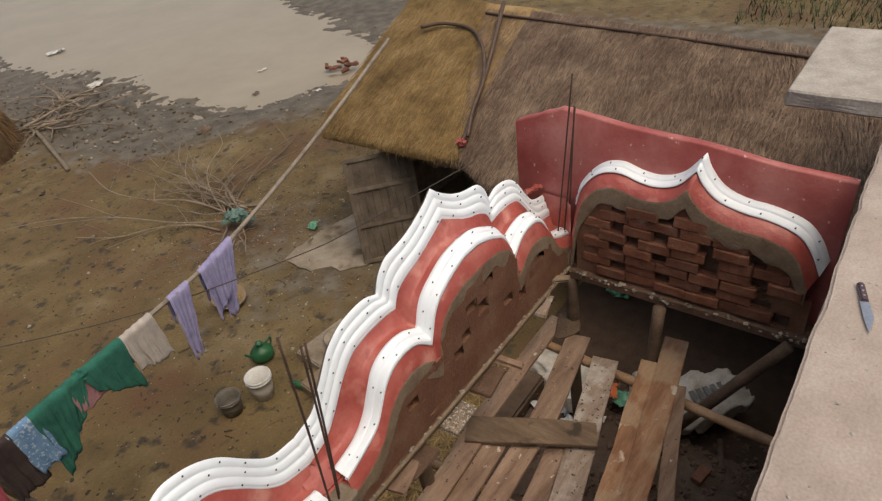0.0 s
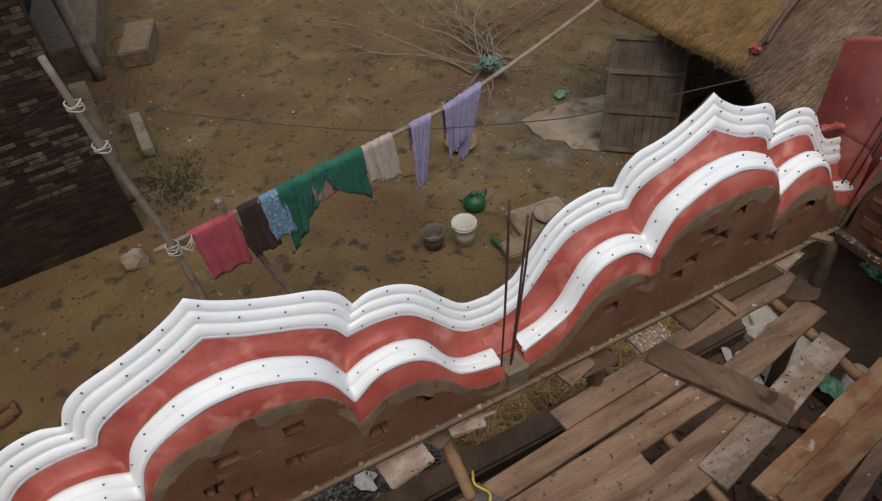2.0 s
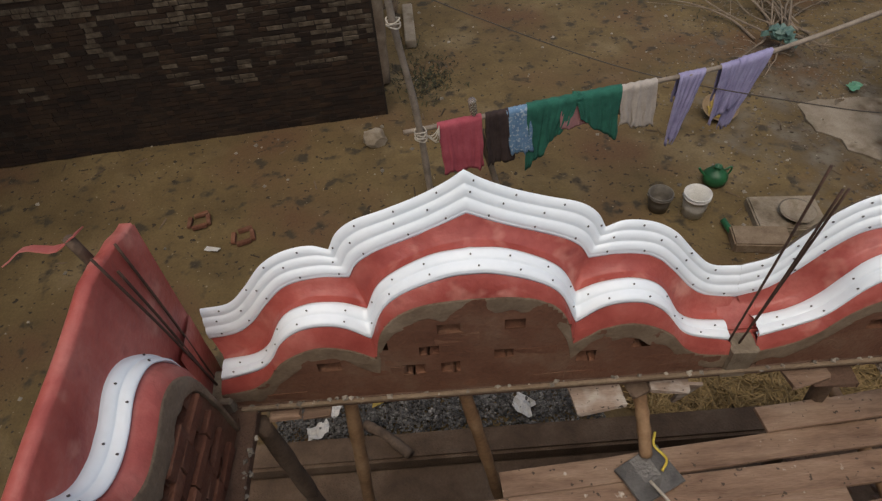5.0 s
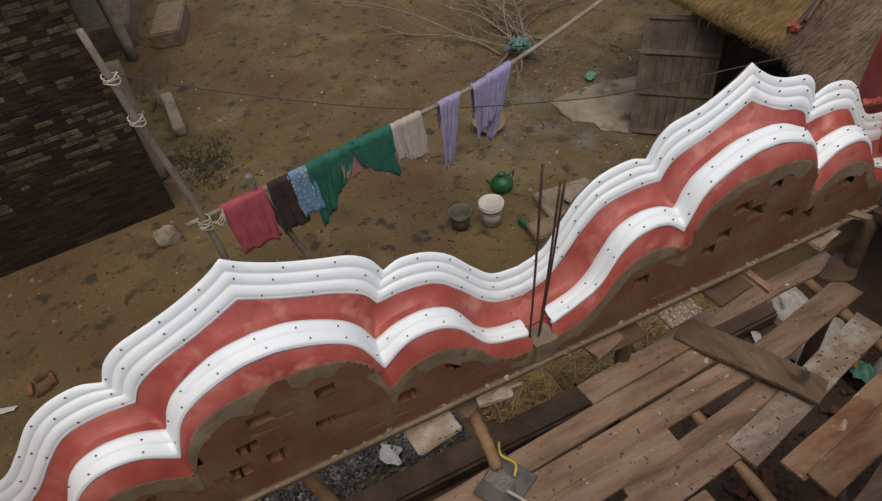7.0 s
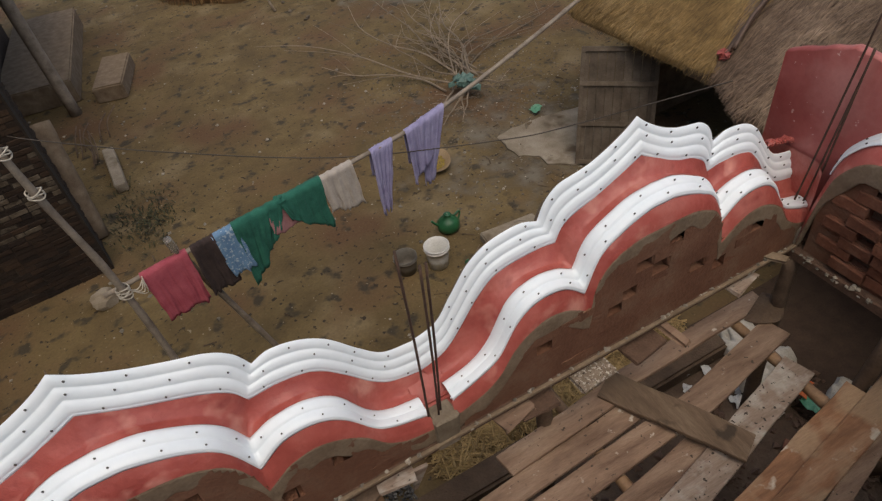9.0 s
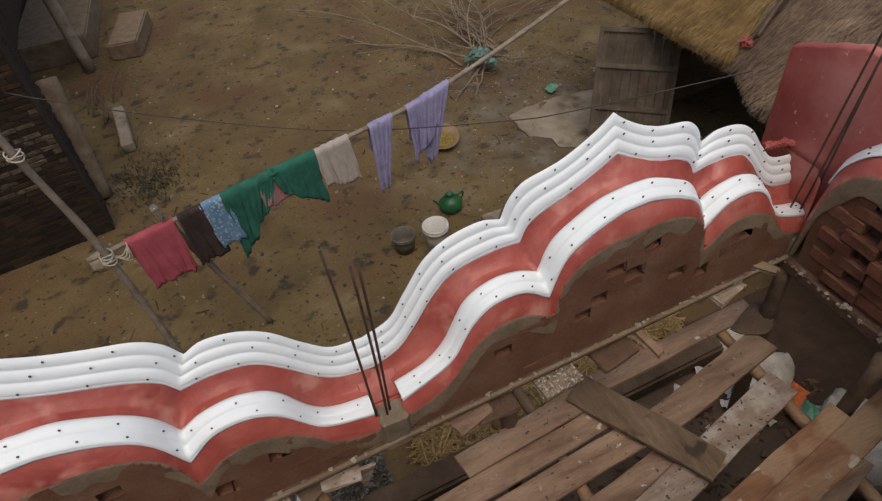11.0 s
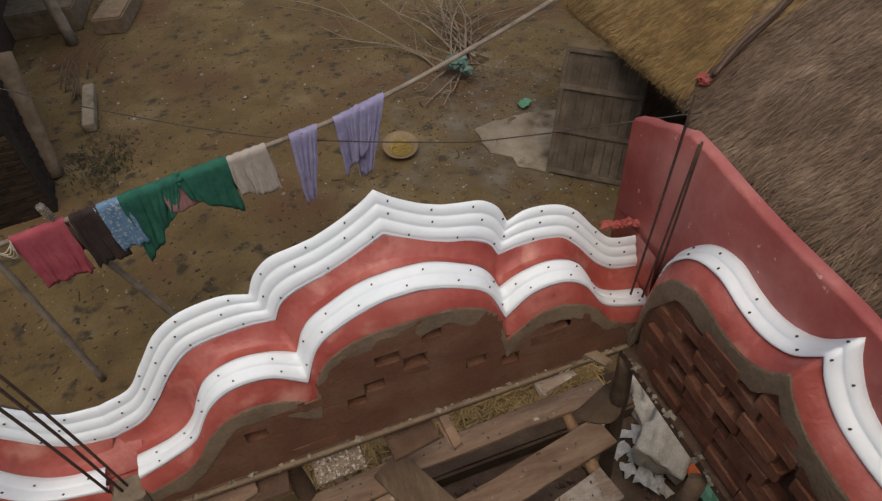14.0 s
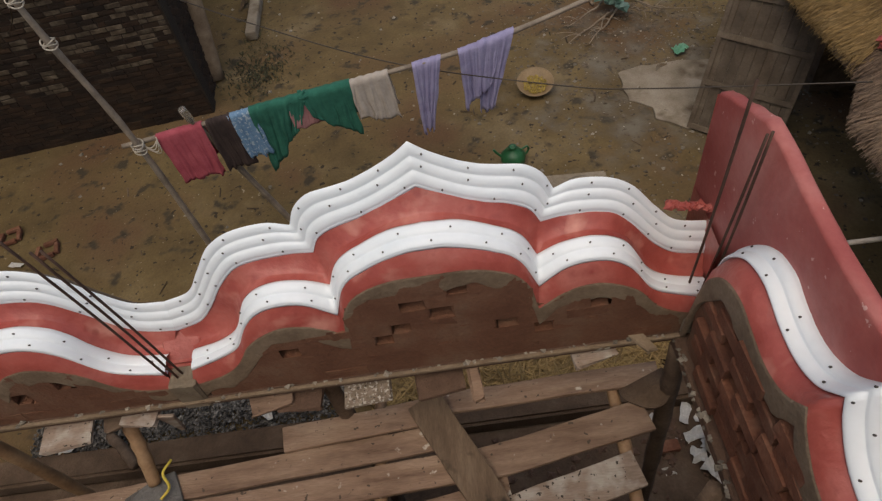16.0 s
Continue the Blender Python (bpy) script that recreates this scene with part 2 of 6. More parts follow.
M_ORANGE = material("orange cloth", [(0.45, 0.10, 0.03), (0.62, 0.17, 0.06)], 8, 60, 0.9, 0.2)
M_WEED = material("low green weeds", [(0.026, 0.026, 0.012), (0.060, 0.058, 0.026)], 6, 50, 0.9, 0.2, vary=0.5)

M_GRASS = material("dark rough grass", [(0.030, 0.040, 0.012), (0.065, 0.080, 0.026)], 3, 30, 0.9, 0.2, vary=0.5)


def cloth_material(name, a, b):
    return material(name, [a, b], 7, 220, 0.95, 0.25, spots=[(tuple(0.55 * c for c in a), 16, 0.68, 0.84)])


M_PINK = cloth_material("raspberry cotton", (0.33, 0.055, 0.080), (0.46, 0.105, 0.135))
M_BLACK = cloth_material("dark brown cotton", (0.025, 0.016, 0.015), (0.06, 0.04, 0.036))
M_BLUE = material("printed blue cotton", [(0.09, 0.19, 0.33), (0.17, 0.30, 0.45)], 7, 220, 0.95, 0.25, spots=[((0.36, 0.46, 0.55), 34, 0.56, 0.62)])
M_GREEN = cloth_material("bottle-green cotton", (0.012, 0.095, 0.068), (0.026, 0.165, 0.115))
M_BEIGE = cloth_material("greyish beige cotton", (0.36, 0.32, 0.28), (0.50, 0.46, 0.41))
M_LILAC = cloth_material("lilac cotton", (0.25, 0.23, 0.40), (0.37, 0.36, 0.55))

# ---- building helpers ----


def mesh_of(name, verts, faces, mat, smooth=False):
    me = bpy.data.meshes.new(name)
    me.from_pydata([tuple(v) for v in verts], [], [tuple(f) for f in faces])
    me.materials.append(mat)
    if smooth:
        me.polygons.foreach_set("use_smooth", [True] * len(me.polygons))
    me.update()
    return me


def put(name, me, parent=None, label="", m=None, kind=""):
    ob = new(name, me)
    if parent is not None:
        ob.parent = parent
    if m is not None:
        ob.matrix_basis = m
    return tagged(ob, label, kind=kind)


def part(name, bm, mat, parent, label="", m=None, smooth=False):
    me = bpy.data.meshes.new(name)
    bm.to_mesh(me)
    bm.free()
    me.materials.append(mat)
    if smooth:
        me.polygons.foreach_set("use_smooth", [True] * len(me.polygons))
    return put(name, me, parent, label, m)


def thing(name, label, category, group="", kind="", at=(0, 0, 0)):
    ob = new(name)
    ob.location = at
    ob.empty_display_size = 0.1
    return tagged(ob, label, category, group, kind)


def box_bm(sx, sy, sz, bevel=0.0, seg=1):
    bm = bmesh.new()
    bmesh.ops.create_cube(bm, size=1)
    bmesh.ops.scale(bm, vec=(sx, sy, sz), verts=bm.verts)
    if bevel:
        bmesh.ops.bevel(bm, geom=bm.edges[:], offset=bevel, segments=seg, affect="EDGES")
    return bm


def lathe_bm(profile, n=24):
    """A turned shape from (radius, height) pairs."""
    bm = bmesh.new()
    rings = [[bm.verts.new((r * math.cos(2 * math.pi * k / n), r * math.sin(2 * math.pi * k / n), z)) for k in range(n)] for r, z in profile]
    for a, b in zip(rings, rings[1:]):
        for k in range(n):
            bm.faces.new((a[k], a[(k + 1) % n], b[(k + 1) % n], b[k]))
    if profile[0][0] > 0:
        bm.faces.new(rings[0][::-1])
    if profile[-1][0] > 0:
        bm.faces.new(rings[-1])
    return bm


def spline(pts, n):
    """Points evenly along a Catmull-Rom curve through pts."""
    p = [np.array(q, float) for q in pts]
    p = [2 * p[0] - p[1]] + p + [2 * p[-1] - p[-2]]
    out = []
    for i in range(1, len(p) - 2):
        for t in np.linspace(0, 1, 12, endpoint=False):
            a, b, c, d = p[i - 1], p[i], p[i + 1], p[i + 2]
            out.append(0.5 * (2 * b + (c - a) * t + (2 * a - 5 * b + 4 * c - d) * t * t + (3 * b - a - 3 * c + d) * t ** 3))
    out.append(p[-2])
    out = np.array(out)
    s = np.concatenate([[0], np.cumsum(np.linalg.norm(np.diff(out, axis=0), axis=1))])
    q = np.linspace(0, s[-1], n)
    return np.stack([np.interp(q, s, out[:, k]) for k in range(out.shape[1])], 1)


def tube_data(pts, r0, r1=None, n=8, knots=(), wobble=0.0):
    """Vertices and faces of a round bar along pts, from radius r0 to r1, thicker at the knots (shares of the length)."""
    pts = np.array(pts, float)
    r1 = r0 if r1 is None else r1
    verts, faces = [], []
    up = np.array((0.13, 0.27, 0.95))
    for k, p in enumerate(pts):
        d = pts[min(k + 1, len(pts) - 1)] - pts[max(k - 1, 0)]
        d = d / (np.linalg.norm(d) + 1e-9)
        a = np.cross(d, up)
        if np.linalg.norm(a) < 0.1:
            a = np.cross(d, (1, 0, 0))
        a /= np.linalg.norm(a)
        b = np.cross(d, a)
        s = k / (len(pts) - 1)
        r = r0 + (r1 - r0) * s
        for kn in knots:
            r *= 1 + 0.16 * math.exp(-((s - kn) * len(pts) * 0.9) ** 2)
        for j in range(n):
            w = 2 * math.pi * j / n
            rr = r * (1 + wobble * random.uniform(-1, 1))
            verts.append(p + rr * (math.cos(w) * a + math.sin(w) * b))
    for k in range(len(pts) - 1):
        for j in range(n):
            faces.append((k * n + j, k * n + (j + 1) % n, (k + 1) * n + (j + 1) % n, (k + 1) * n + j))
    faces.append(tuple(range(n))[::-1])
    faces.append(tuple((len(pts) - 1) * n + j for j in range(n)))
    return verts, faces


def tube(name, pts, r0, mat, parent=None, r1=None, n=8, knots=(), steps=24, label="", wobble=0.0, kind=""):
    v, f = tube_data(spline(pts, steps) if len(pts) > 1 else pts, r0, r1, n, knots, wobble)
    return put(name, mesh_of(name, v, f, mat, True), parent, label, kind=kind)


class Heap:
    """Collects many small pieces into one mesh."""

    def __init__(self):
        self.v, self.f = [], []

    def add(self, verts, faces):
        k = len(self.v)
        self.v.extend([tuple(p) for p in verts])
        self.f.extend([tuple(i + k for i in f) for f in faces])

    def make(self, name, mat, parent=None, label="", kind="", smooth=False):
        return put(name, mesh_of(name, self.v, self.f, mat, smooth), parent, label, kind=kind)


CUBE_F = [(0, 1, 3, 2), (4, 6, 7, 5), (0, 4, 5, 1), (2, 3, 7, 6), (0, 2, 6, 4), (1, 5, 7, 3)]


def cube_v(c, size, m=None, jit=0.0):
    out = []
    for i in (-0.5, 0.5):
        for j in (-0.5, 0.5):
            for k in (-0.5, 0.5):
                p = Vector((i * size[0], j * size[1], k * size[2]))
                if jit:
                    p += Vector([random.uniform(-jit, jit) for _ in range(3)])
                if m is not None:
                    p = m @ p
                out.append(Vector(c) + p)
    return out


def rock_v(c, r, flat=0.7):
    """A small angular stone: a jittered octahedron-like lump."""
    base = [(1, 0, 0), (0, 1, 0), (-1, 0, 0), (0, -1, 0), (0, 0, 1), (0, 0, -1)]
    turn = Euler((random.uniform(0, 6), random.uniform(0, 6), random.uniform(0, 6))).to_matrix()
    v = []
    for b in base:
        p = turn @ (Vector(b) * r * random.uniform(0.7, 1.25))
        p.z *= flat
        v.append(Vector(c) + p)
    return v, [(0, 1, 4), (1, 2, 4), (2, 3, 4), (3, 0, 4), (1, 0, 5), (2, 1, 5), (3, 2, 5), (0, 3, 5)]


# ---- ground and pond ----
def pond_edge(y):
    """x of the near shore at y."""
    return np.interp(y, [3, 9, 11.3, 12.2, 13.5, 16.5, 19, 22.8, 26, 32, 60, 90], [17.5, 15.5, 13.0, 10.9, 9.8, 9.6, 10.3, 10.0, 9.6, 9.6, 10, 10])


def shore(x, y):
    """Metres into the water, negative on land."""
    w = 0.5 * noise.noise((x * 0.45, y * 0.45, 3)) + 0.25 * noise.noise((x * 1.5, y * 1.5, 7))
    near = (x - pond_edge(y)) * 0.9 + w
    bank_x = np.interp(y, [5, 13.5, 21.3, 30, 60, 90], [15.8, 15.9, 18.9, 24, 40, 60])
    far = (bank_x - x) + w
    return min(near, far)


def ground_height(x, y):
    s = shore(x, y)
    z = 0.035 * noise.noise((x * 0.35, y * 0.35, 0)) + 0.012 * noise.noise((x * 2.1, y * 2.1, 5))
    churn = math.exp(-((x - 6.2) ** 2 / 7 + (y - 7.0) ** 2 / 9))
    z += churn * (0.05 * noise.noise((x * 3.3, y * 3.3, 11)) + 0.03 * noise.noise((x * 6.5, y * 6.5, 12)))
    if s > -3.0:
        k = min(1.0, (s + 3.0) / 3.0)
        z += k * (0.07 * noise.noise((x * 2.6, y * 2.6, 1)) + 0.045 * noise.noise((x * 6, y * 6, 2)))
    z -= 0.16 * max(0.0, min(1.0, (s + 2.2) / 2.6)) + 0.25 * max(0.0, min(1.0, s / 2.0))
    return z


def axis(lo, a, b, hi, step):
    mid = list(np.arange(a, b, step))
    left, right, d, x = [], [], step * 1.5, a
    while x > lo:
        x -= d
        d *= 1.35
        left.append(x)
    d, x = step * 1.5, mid[-1]
    while x < hi:
        x += d
        d *= 1.35
        right.append(x)
    return left[::-1] + mid + right


gx, gy = axis(-400, -7.5, 19, 400, 0.085), axis(-300, -2.5, 27, 500, 0.105)
gv, wet = [], []
for yy in gy:
    for xx in gx:
        gv.append((xx, yy, ground_height(xx, yy)))
        s = shore(xx, yy)
        damp = max(0.0, min(1.0, (s + 5.0) / 3.2))
        path = 0.46 * math.exp(-((xx - 5.6) ** 2 / 6 + (yy - 5.6) ** 2 / 9))
        wet.append(max(damp, path))
nx = len(gx)
gf = [(j * nx + i, j * nx + i + 1, (j + 1) * nx + i + 1, (j + 1) * nx + i) for j in range(len(gy) - 1) for i in range(nx - 1)]
gm = mesh_of("ground", gv, gf, M_EARTH, True)
gm.attributes.new("wet", "FLOAT", "POINT").data.foreach_set("value", wet)
tagged(new("ground", gm), "bare brown trodden earth yard, muddy towards the pond", "ground", kind="structure")
wv = [(-60, -30, -0.13), (300, -30, -0.13), (300, 400, -0.13), (-60, 400, -0.13)]
tagged(put("water", mesh_of("water", wv, [(0, 1, 2, 3)], M_WATER)), "still murky grey-brown pond water", "pond", kind="structure")

# ---- parapet ----
# Half a bay: each curve is (distance from the bay's middle, height), the first half up to the notch, the second to the post.
CURVES = [
    (0.000, [(0, 4.31), (.08, 4.25), (.21, 4.18), (.36, 4.12), (.5, 4.07), (.585, 4.0), (.635, 3.9)],
     [(.635, 3.9), (.72, 3.935), (.85, 3.91), (.97, 3.83), (1.09, 3.68), (1.2, 3.57), (1.35, 3.545)]),
    (0.060, [(0, 4.135), (.17, 4.045), (.4, 3.945), (.51, 3.87), (.56, 3.78)],
     [(.56, 3.78), (.70, 3.79), (.86, 3.755), (.98, 3.64), (1.10, 3.49), (1.21, 3.41), (1.35, 3.385)]),
    (0.155, [(0, 4.0), (.16, 3.975), (.33, 3.885), (.43, 3.785), (.495, 3.63)],
     [(.495, 3.63), (.61, 3.69), (.76, 3.70), (.9, 3.62), (1.02, 3.41), (1.12, 3.33), (1.28, 3.30)]),
    (0.250, [(0, 3.955), (.1, 3.945), (.28, 3.87), (.4, 3.76), (.485, 3.54)],
     [(.485, 3.54), (.62, 3.65), (.78, 3.655), (.9, 3.57), (1.0, 3.41), (1.09, 3.34), (1.28, 3.28)]),
    (0.290, [(0, 3.82), (.2, 3.805), (.35, 3.73), (.435, 3.6), (.475, 3.41)],
     [(.475, 3.41), (.61, 3.51), (.76, 3.535), (.93, 3.44), (1.04, 3.29), (1.14, 3.22), (1.30, 3.19)]),
]
BASE = 3.08
N1, N2 = 30, 36


def bay_rows():
    """For each curve the points (u, d, z) from end to end of a bay."""
    rows = []
    for d, a, b in CURVES:
        half = np.concatenate([spline(a, N1), spline(b, N2)[1:]])
        full = np.concatenate([half[::-1] * (-1, 1), half[1:]])
        rows.append(np.stack([full[:, 0], np.full(len(full), d), full[:, 1]], 1))
    return rows


def side_rows():
    """The same for the side walls, u running back from the corner."""
    a2 = [(.29, 3.60), (.34, 3.76), (.48, 3.925), (.63, 3.975), (.79, 3.935), (.92, 3.93), (1.05, 3.985), (1.175, 4.145)]
    b2 = [(1.175, 4.145), (1.215, 4.05), (1.31, 3.94), (1.45, 3.885), (1.62, 3.865), (1.80, 3.81), (1.90, 3.71), (1.97, 3.57)]
    a3 = [(.33, 3.60), (.37, 3.74), (.49, 3.885), (.64, 3.93), (.80, 3.89), (.93, 3.885), (1.05, 3.935), (1.150, 4.055)]
    b3 = [(1.150, 4.055), (1.195, 3.97), (1.30, 3.875), (1.45, 3.83), (1.62, 3.81), (1.78, 3.755), (1.87, 3.65), (1.94, 3.50)]
    a5 = [(.27, 3.10), (.30, 3.40), (.33, 3.60), (.37, 3.735), (.49, 3.88), (.64, 3.925), (.80, 3.885), (.93, 3.88), (1.05, 3.93), (1.150, 4.05)]
    a4 = [(.31, 3.09), (.345, 3.38), (.375, 3.56), (.42, 3.69), (.52, 3.81), (.65, 3.85), (.80, 3.815), (.93, 3.81), (1.04, 3.86), (1.125, 3.955)]
    b4 = [(1.125, 3.955), (1.17, 3.88), (1.28, 3.79), (1.45, 3.745), (1.61, 3.73), (1.76, 3.68), (1.84, 3.58), (1.90, 3.42)]
    rows = []
    for d, a, b in ((0.04, a2, b2), (0.135, a3, b3), (0.20, a4, b4), (0.135, a5, b3)):
        full = np.concatenate([spline(a, 40), spline(b, 30)[1:]])
        rows.append(np.stack([full[:, 0], np.full(len(full), d), full[:, 1]], 1))
    return rows


def rib_rows(r0, r1, ribs, out):
    """Rows between two curves with rounded ribs standing out."""
    rows = []
    nrm = np.array((0, 0.85, 0.5))
    for k in range(ribs):
        for s, h in ((0.0, 0.30), (0.10, 0.72), (0.4, 1.0), (0.66, 0.92), (0.84, 0.62), (0.93, 0.34)):
            t = (k + s) / ribs
            rows.append(r0 + (r1 - r0) * t + nrm * out * h)
    rows.append(r1)
    return rows


def sheet(rows, place, rough=0.0, seed=0.0):
    """A surface through rows of points, set into the world by place; rough: how uneven the hand-laid plaster is."""
    v, n = [], len(rows[0])
    for r in rows:
        for p in r:
            q = Vector(p)
            if rough:
                w = rough * noise.noise((p[0] * 4.5 + seed, p[1] * 6, p[2] * 4.5)) + 0.5 * rough * noise.noise((p[0] * 15 + seed, p[1] * 15, p[2] * 15))
                q += Vector((0, w, w))
            v.append(place(q))
    f = [(j * n + i, j * n + i + 1, (j + 1) * n + i + 1, (j + 1) * n + i) for j in range(len(rows) - 1) for i in range(n - 1)]
    return v, f


NAIL = None


def nail_mesh():
    global NAIL
    if NAIL is None:
        bm = bmesh.new()
        bmesh.ops.create_cone(bm, cap_ends=True, segments=6, radius1=0.0046, radius2=0.0036, depth=0.010)
        NAIL = bpy.data.meshes.new("nail")
        bm.to_mesh(NAIL)
        bm.free()
        NAIL.materials.append(M_NAIL)
    return NAIL


def nails(rows, place, parent, step):
    """Nail heads along a moulding, one row after another."""
    for r in rows:
        s = np.concatenate([[0], np.cumsum(np.linalg.norm(np.diff(r, axis=0), axis=1))])
        q = 0.06 + random.uniform(0, 0.06)
        while q < s[-1] - 0.03:
            p = [np.interp(q, s, r[:, k]) for k in range(3)]
            put("nail", nail_mesh(), parent, m=Matrix.Translation(place(Vector(p) + Vector((0, 0.004, 0.004)))) @ pose(0, 0, 0, 30))
            q += step * random.uniform(0.8, 1.2)


BRICKS = {}


def brick_mesh(w, h, t, mat, variant=0):
    key = (round(w, 3), round(h, 3), mat.name, variant)
    if key not in BRICKS:
        bm = box_bm(w, t, h, 0.006)
        for v in bm.verts:
            v.co += Vector([random.uniform(-0.004, 0.004) for _ in range(3)])
        me = bpy.data.meshes.new("brick")
        bm.to_mesh(me)
        bm.free()
        me.materials.append(mat)
        BRICKS[key] = me
    return BRICKS[key]


def brick_field(parent, limit, u0, u1, d, place, turn, top, openings=None, proud=0.003, mat=M_BRICK):
    """Courses kept under the curve given by limit(u), half a brick left out at each opening (u, z);
    without openings an openwork of alternating gaps. proud: how far bricks stand in and out."""
    z, row, holes = BASE + 0.045, 0, []
    while z < top:
        gaps = sorted(u for u, zz in openings if abs(zz - z) < 0.0405) if openings is not None else []
        u = u0 + (0.02 if row % 2 else 0.14)
        while u < u1 - 0.05:
            w, gap = 0.215 + random.uniform(-0.008, 0.008), 0.006
            if openings is None:
                if row % 2:
                    gap = 0.105 + random.uniform(-0.015, 0.02)
                elif random.random() < 0.15:
                    w = 0.11
                elif random.random() < 0.12:
                    gap = 0.09
            else:
                near = [q for q in gaps if u + 0.03 < q < u + w + 0.11]
                if near:
                    w, gap = max(0.05, near[0] - 0.05 - u), 0.10
            if gap > 0.05:
                holes.append((u + w, u + w + gap, z - 0.04, z + 0.04))
            c = u + w / 2
            if c + w / 2 < u1 and min(limit(c - w / 2), limit(c), limit(c + w / 2)) > z + 0.05:
                p = place(Vector((c, d - 0.052 + random.uniform(-proud, 0.8 * proud), z)))
                put("brick", brick_mesh(round(w / 0.02) * 0.02, 0.073, 0.10, mat, random.randrange(4)), parent,
                    m=Matrix.Translation(p) @ turn @ pose(0, 0, 0, 0, random.uniform(-0.5, 0.5), random.uniform(-60, 60) * proud))
            u += w + gap
        z += 0.081
        row += 1
    return holes


def smear(parent, limit, u0, u1, d, place, holes, low, top, rough):
    """Mud plaster daubed over the courses, open where bricks are left out."""
    us, zs = np.arange(u0, u1, 0.024), np.arange(low, top, 0.024)
    v = []
    for z in zs:
        for u in us:
            w = noise.noise((u * 4.5, z * 5.5, d * 40)) + 0.45 * noise.noise((u * 15, z * 15, d * 40 + 3))
            v.append(place(Vector((u, d + rough * w, z))))
    n, f = len(us), []
    for j in range(len(zs) - 1):
        for i in range(n - 1):
            u, z = us[i] + 0.012, zs[j] + 0.012
            if z < limit(u) and not any(a < u < b and c < z < e for a, b, c, e in holes):
                f.append((j * n + i, j * n + i + 1, (j + 1) * n + i + 1, (j + 1) * n + i))
    put("plaster_daub", mesh_of("plaster_daub", v, f, M_SMEAR, True), parent, "brown mud plaster daubed over the bricks")


def inset(row, amount, floor):
    """A curve moved down and inwards, kept over the floor."""
    q = row.copy()
    q[:, 2] = np.maximum(q[:, 2] - amount * (1 + 0.22 * np.sin(q[:, 0] * 9) * np.sin(q[:, 0] * 23 + 1) + 0.07 * np.sin(q[:, 0] * 57) * np.sin(q[:, 0] * 13)), floor)
    return q


def warp(q, outer):
    """The second bay is a little narrower between its notches, and its shoulders sit higher."""
    u = np.abs(q[:, 0])
    if outer:
        w = np.interp(u, [0, .635, .85, .97, 1.09, 1.2, 1.35], [0, .575, .81, .93, 1.04, 1.15, 1.35])
        w = np.where(q[:, 0] < 0, np.interp(u, [0, .635, .85, .97, 1.09, 1.2, 1.35], [0, .585, .865, .995, 1.11, 1.205, 1.35]), w)
    else:
        w = np.interp(u, [0, .485, .8, 1.0, 1.3], [0, .465, .778, .975, 1.3])
    dz = np.interp(u, [0, .3, .5, .9, 1.1, 1.35], [0, .01, .045, .05, .04, 0.0])
    if outer:
        dz = dz + np.where(q[:, 0] > 0, np.interp(u, [0, .2, .5, 1.0, 1.2], [0, -.018, -.022, -.015, 0]), 0)
    return np.stack([np.sign(q[:, 0]) * w, q[:, 1], q[:, 2] + dz], 1)


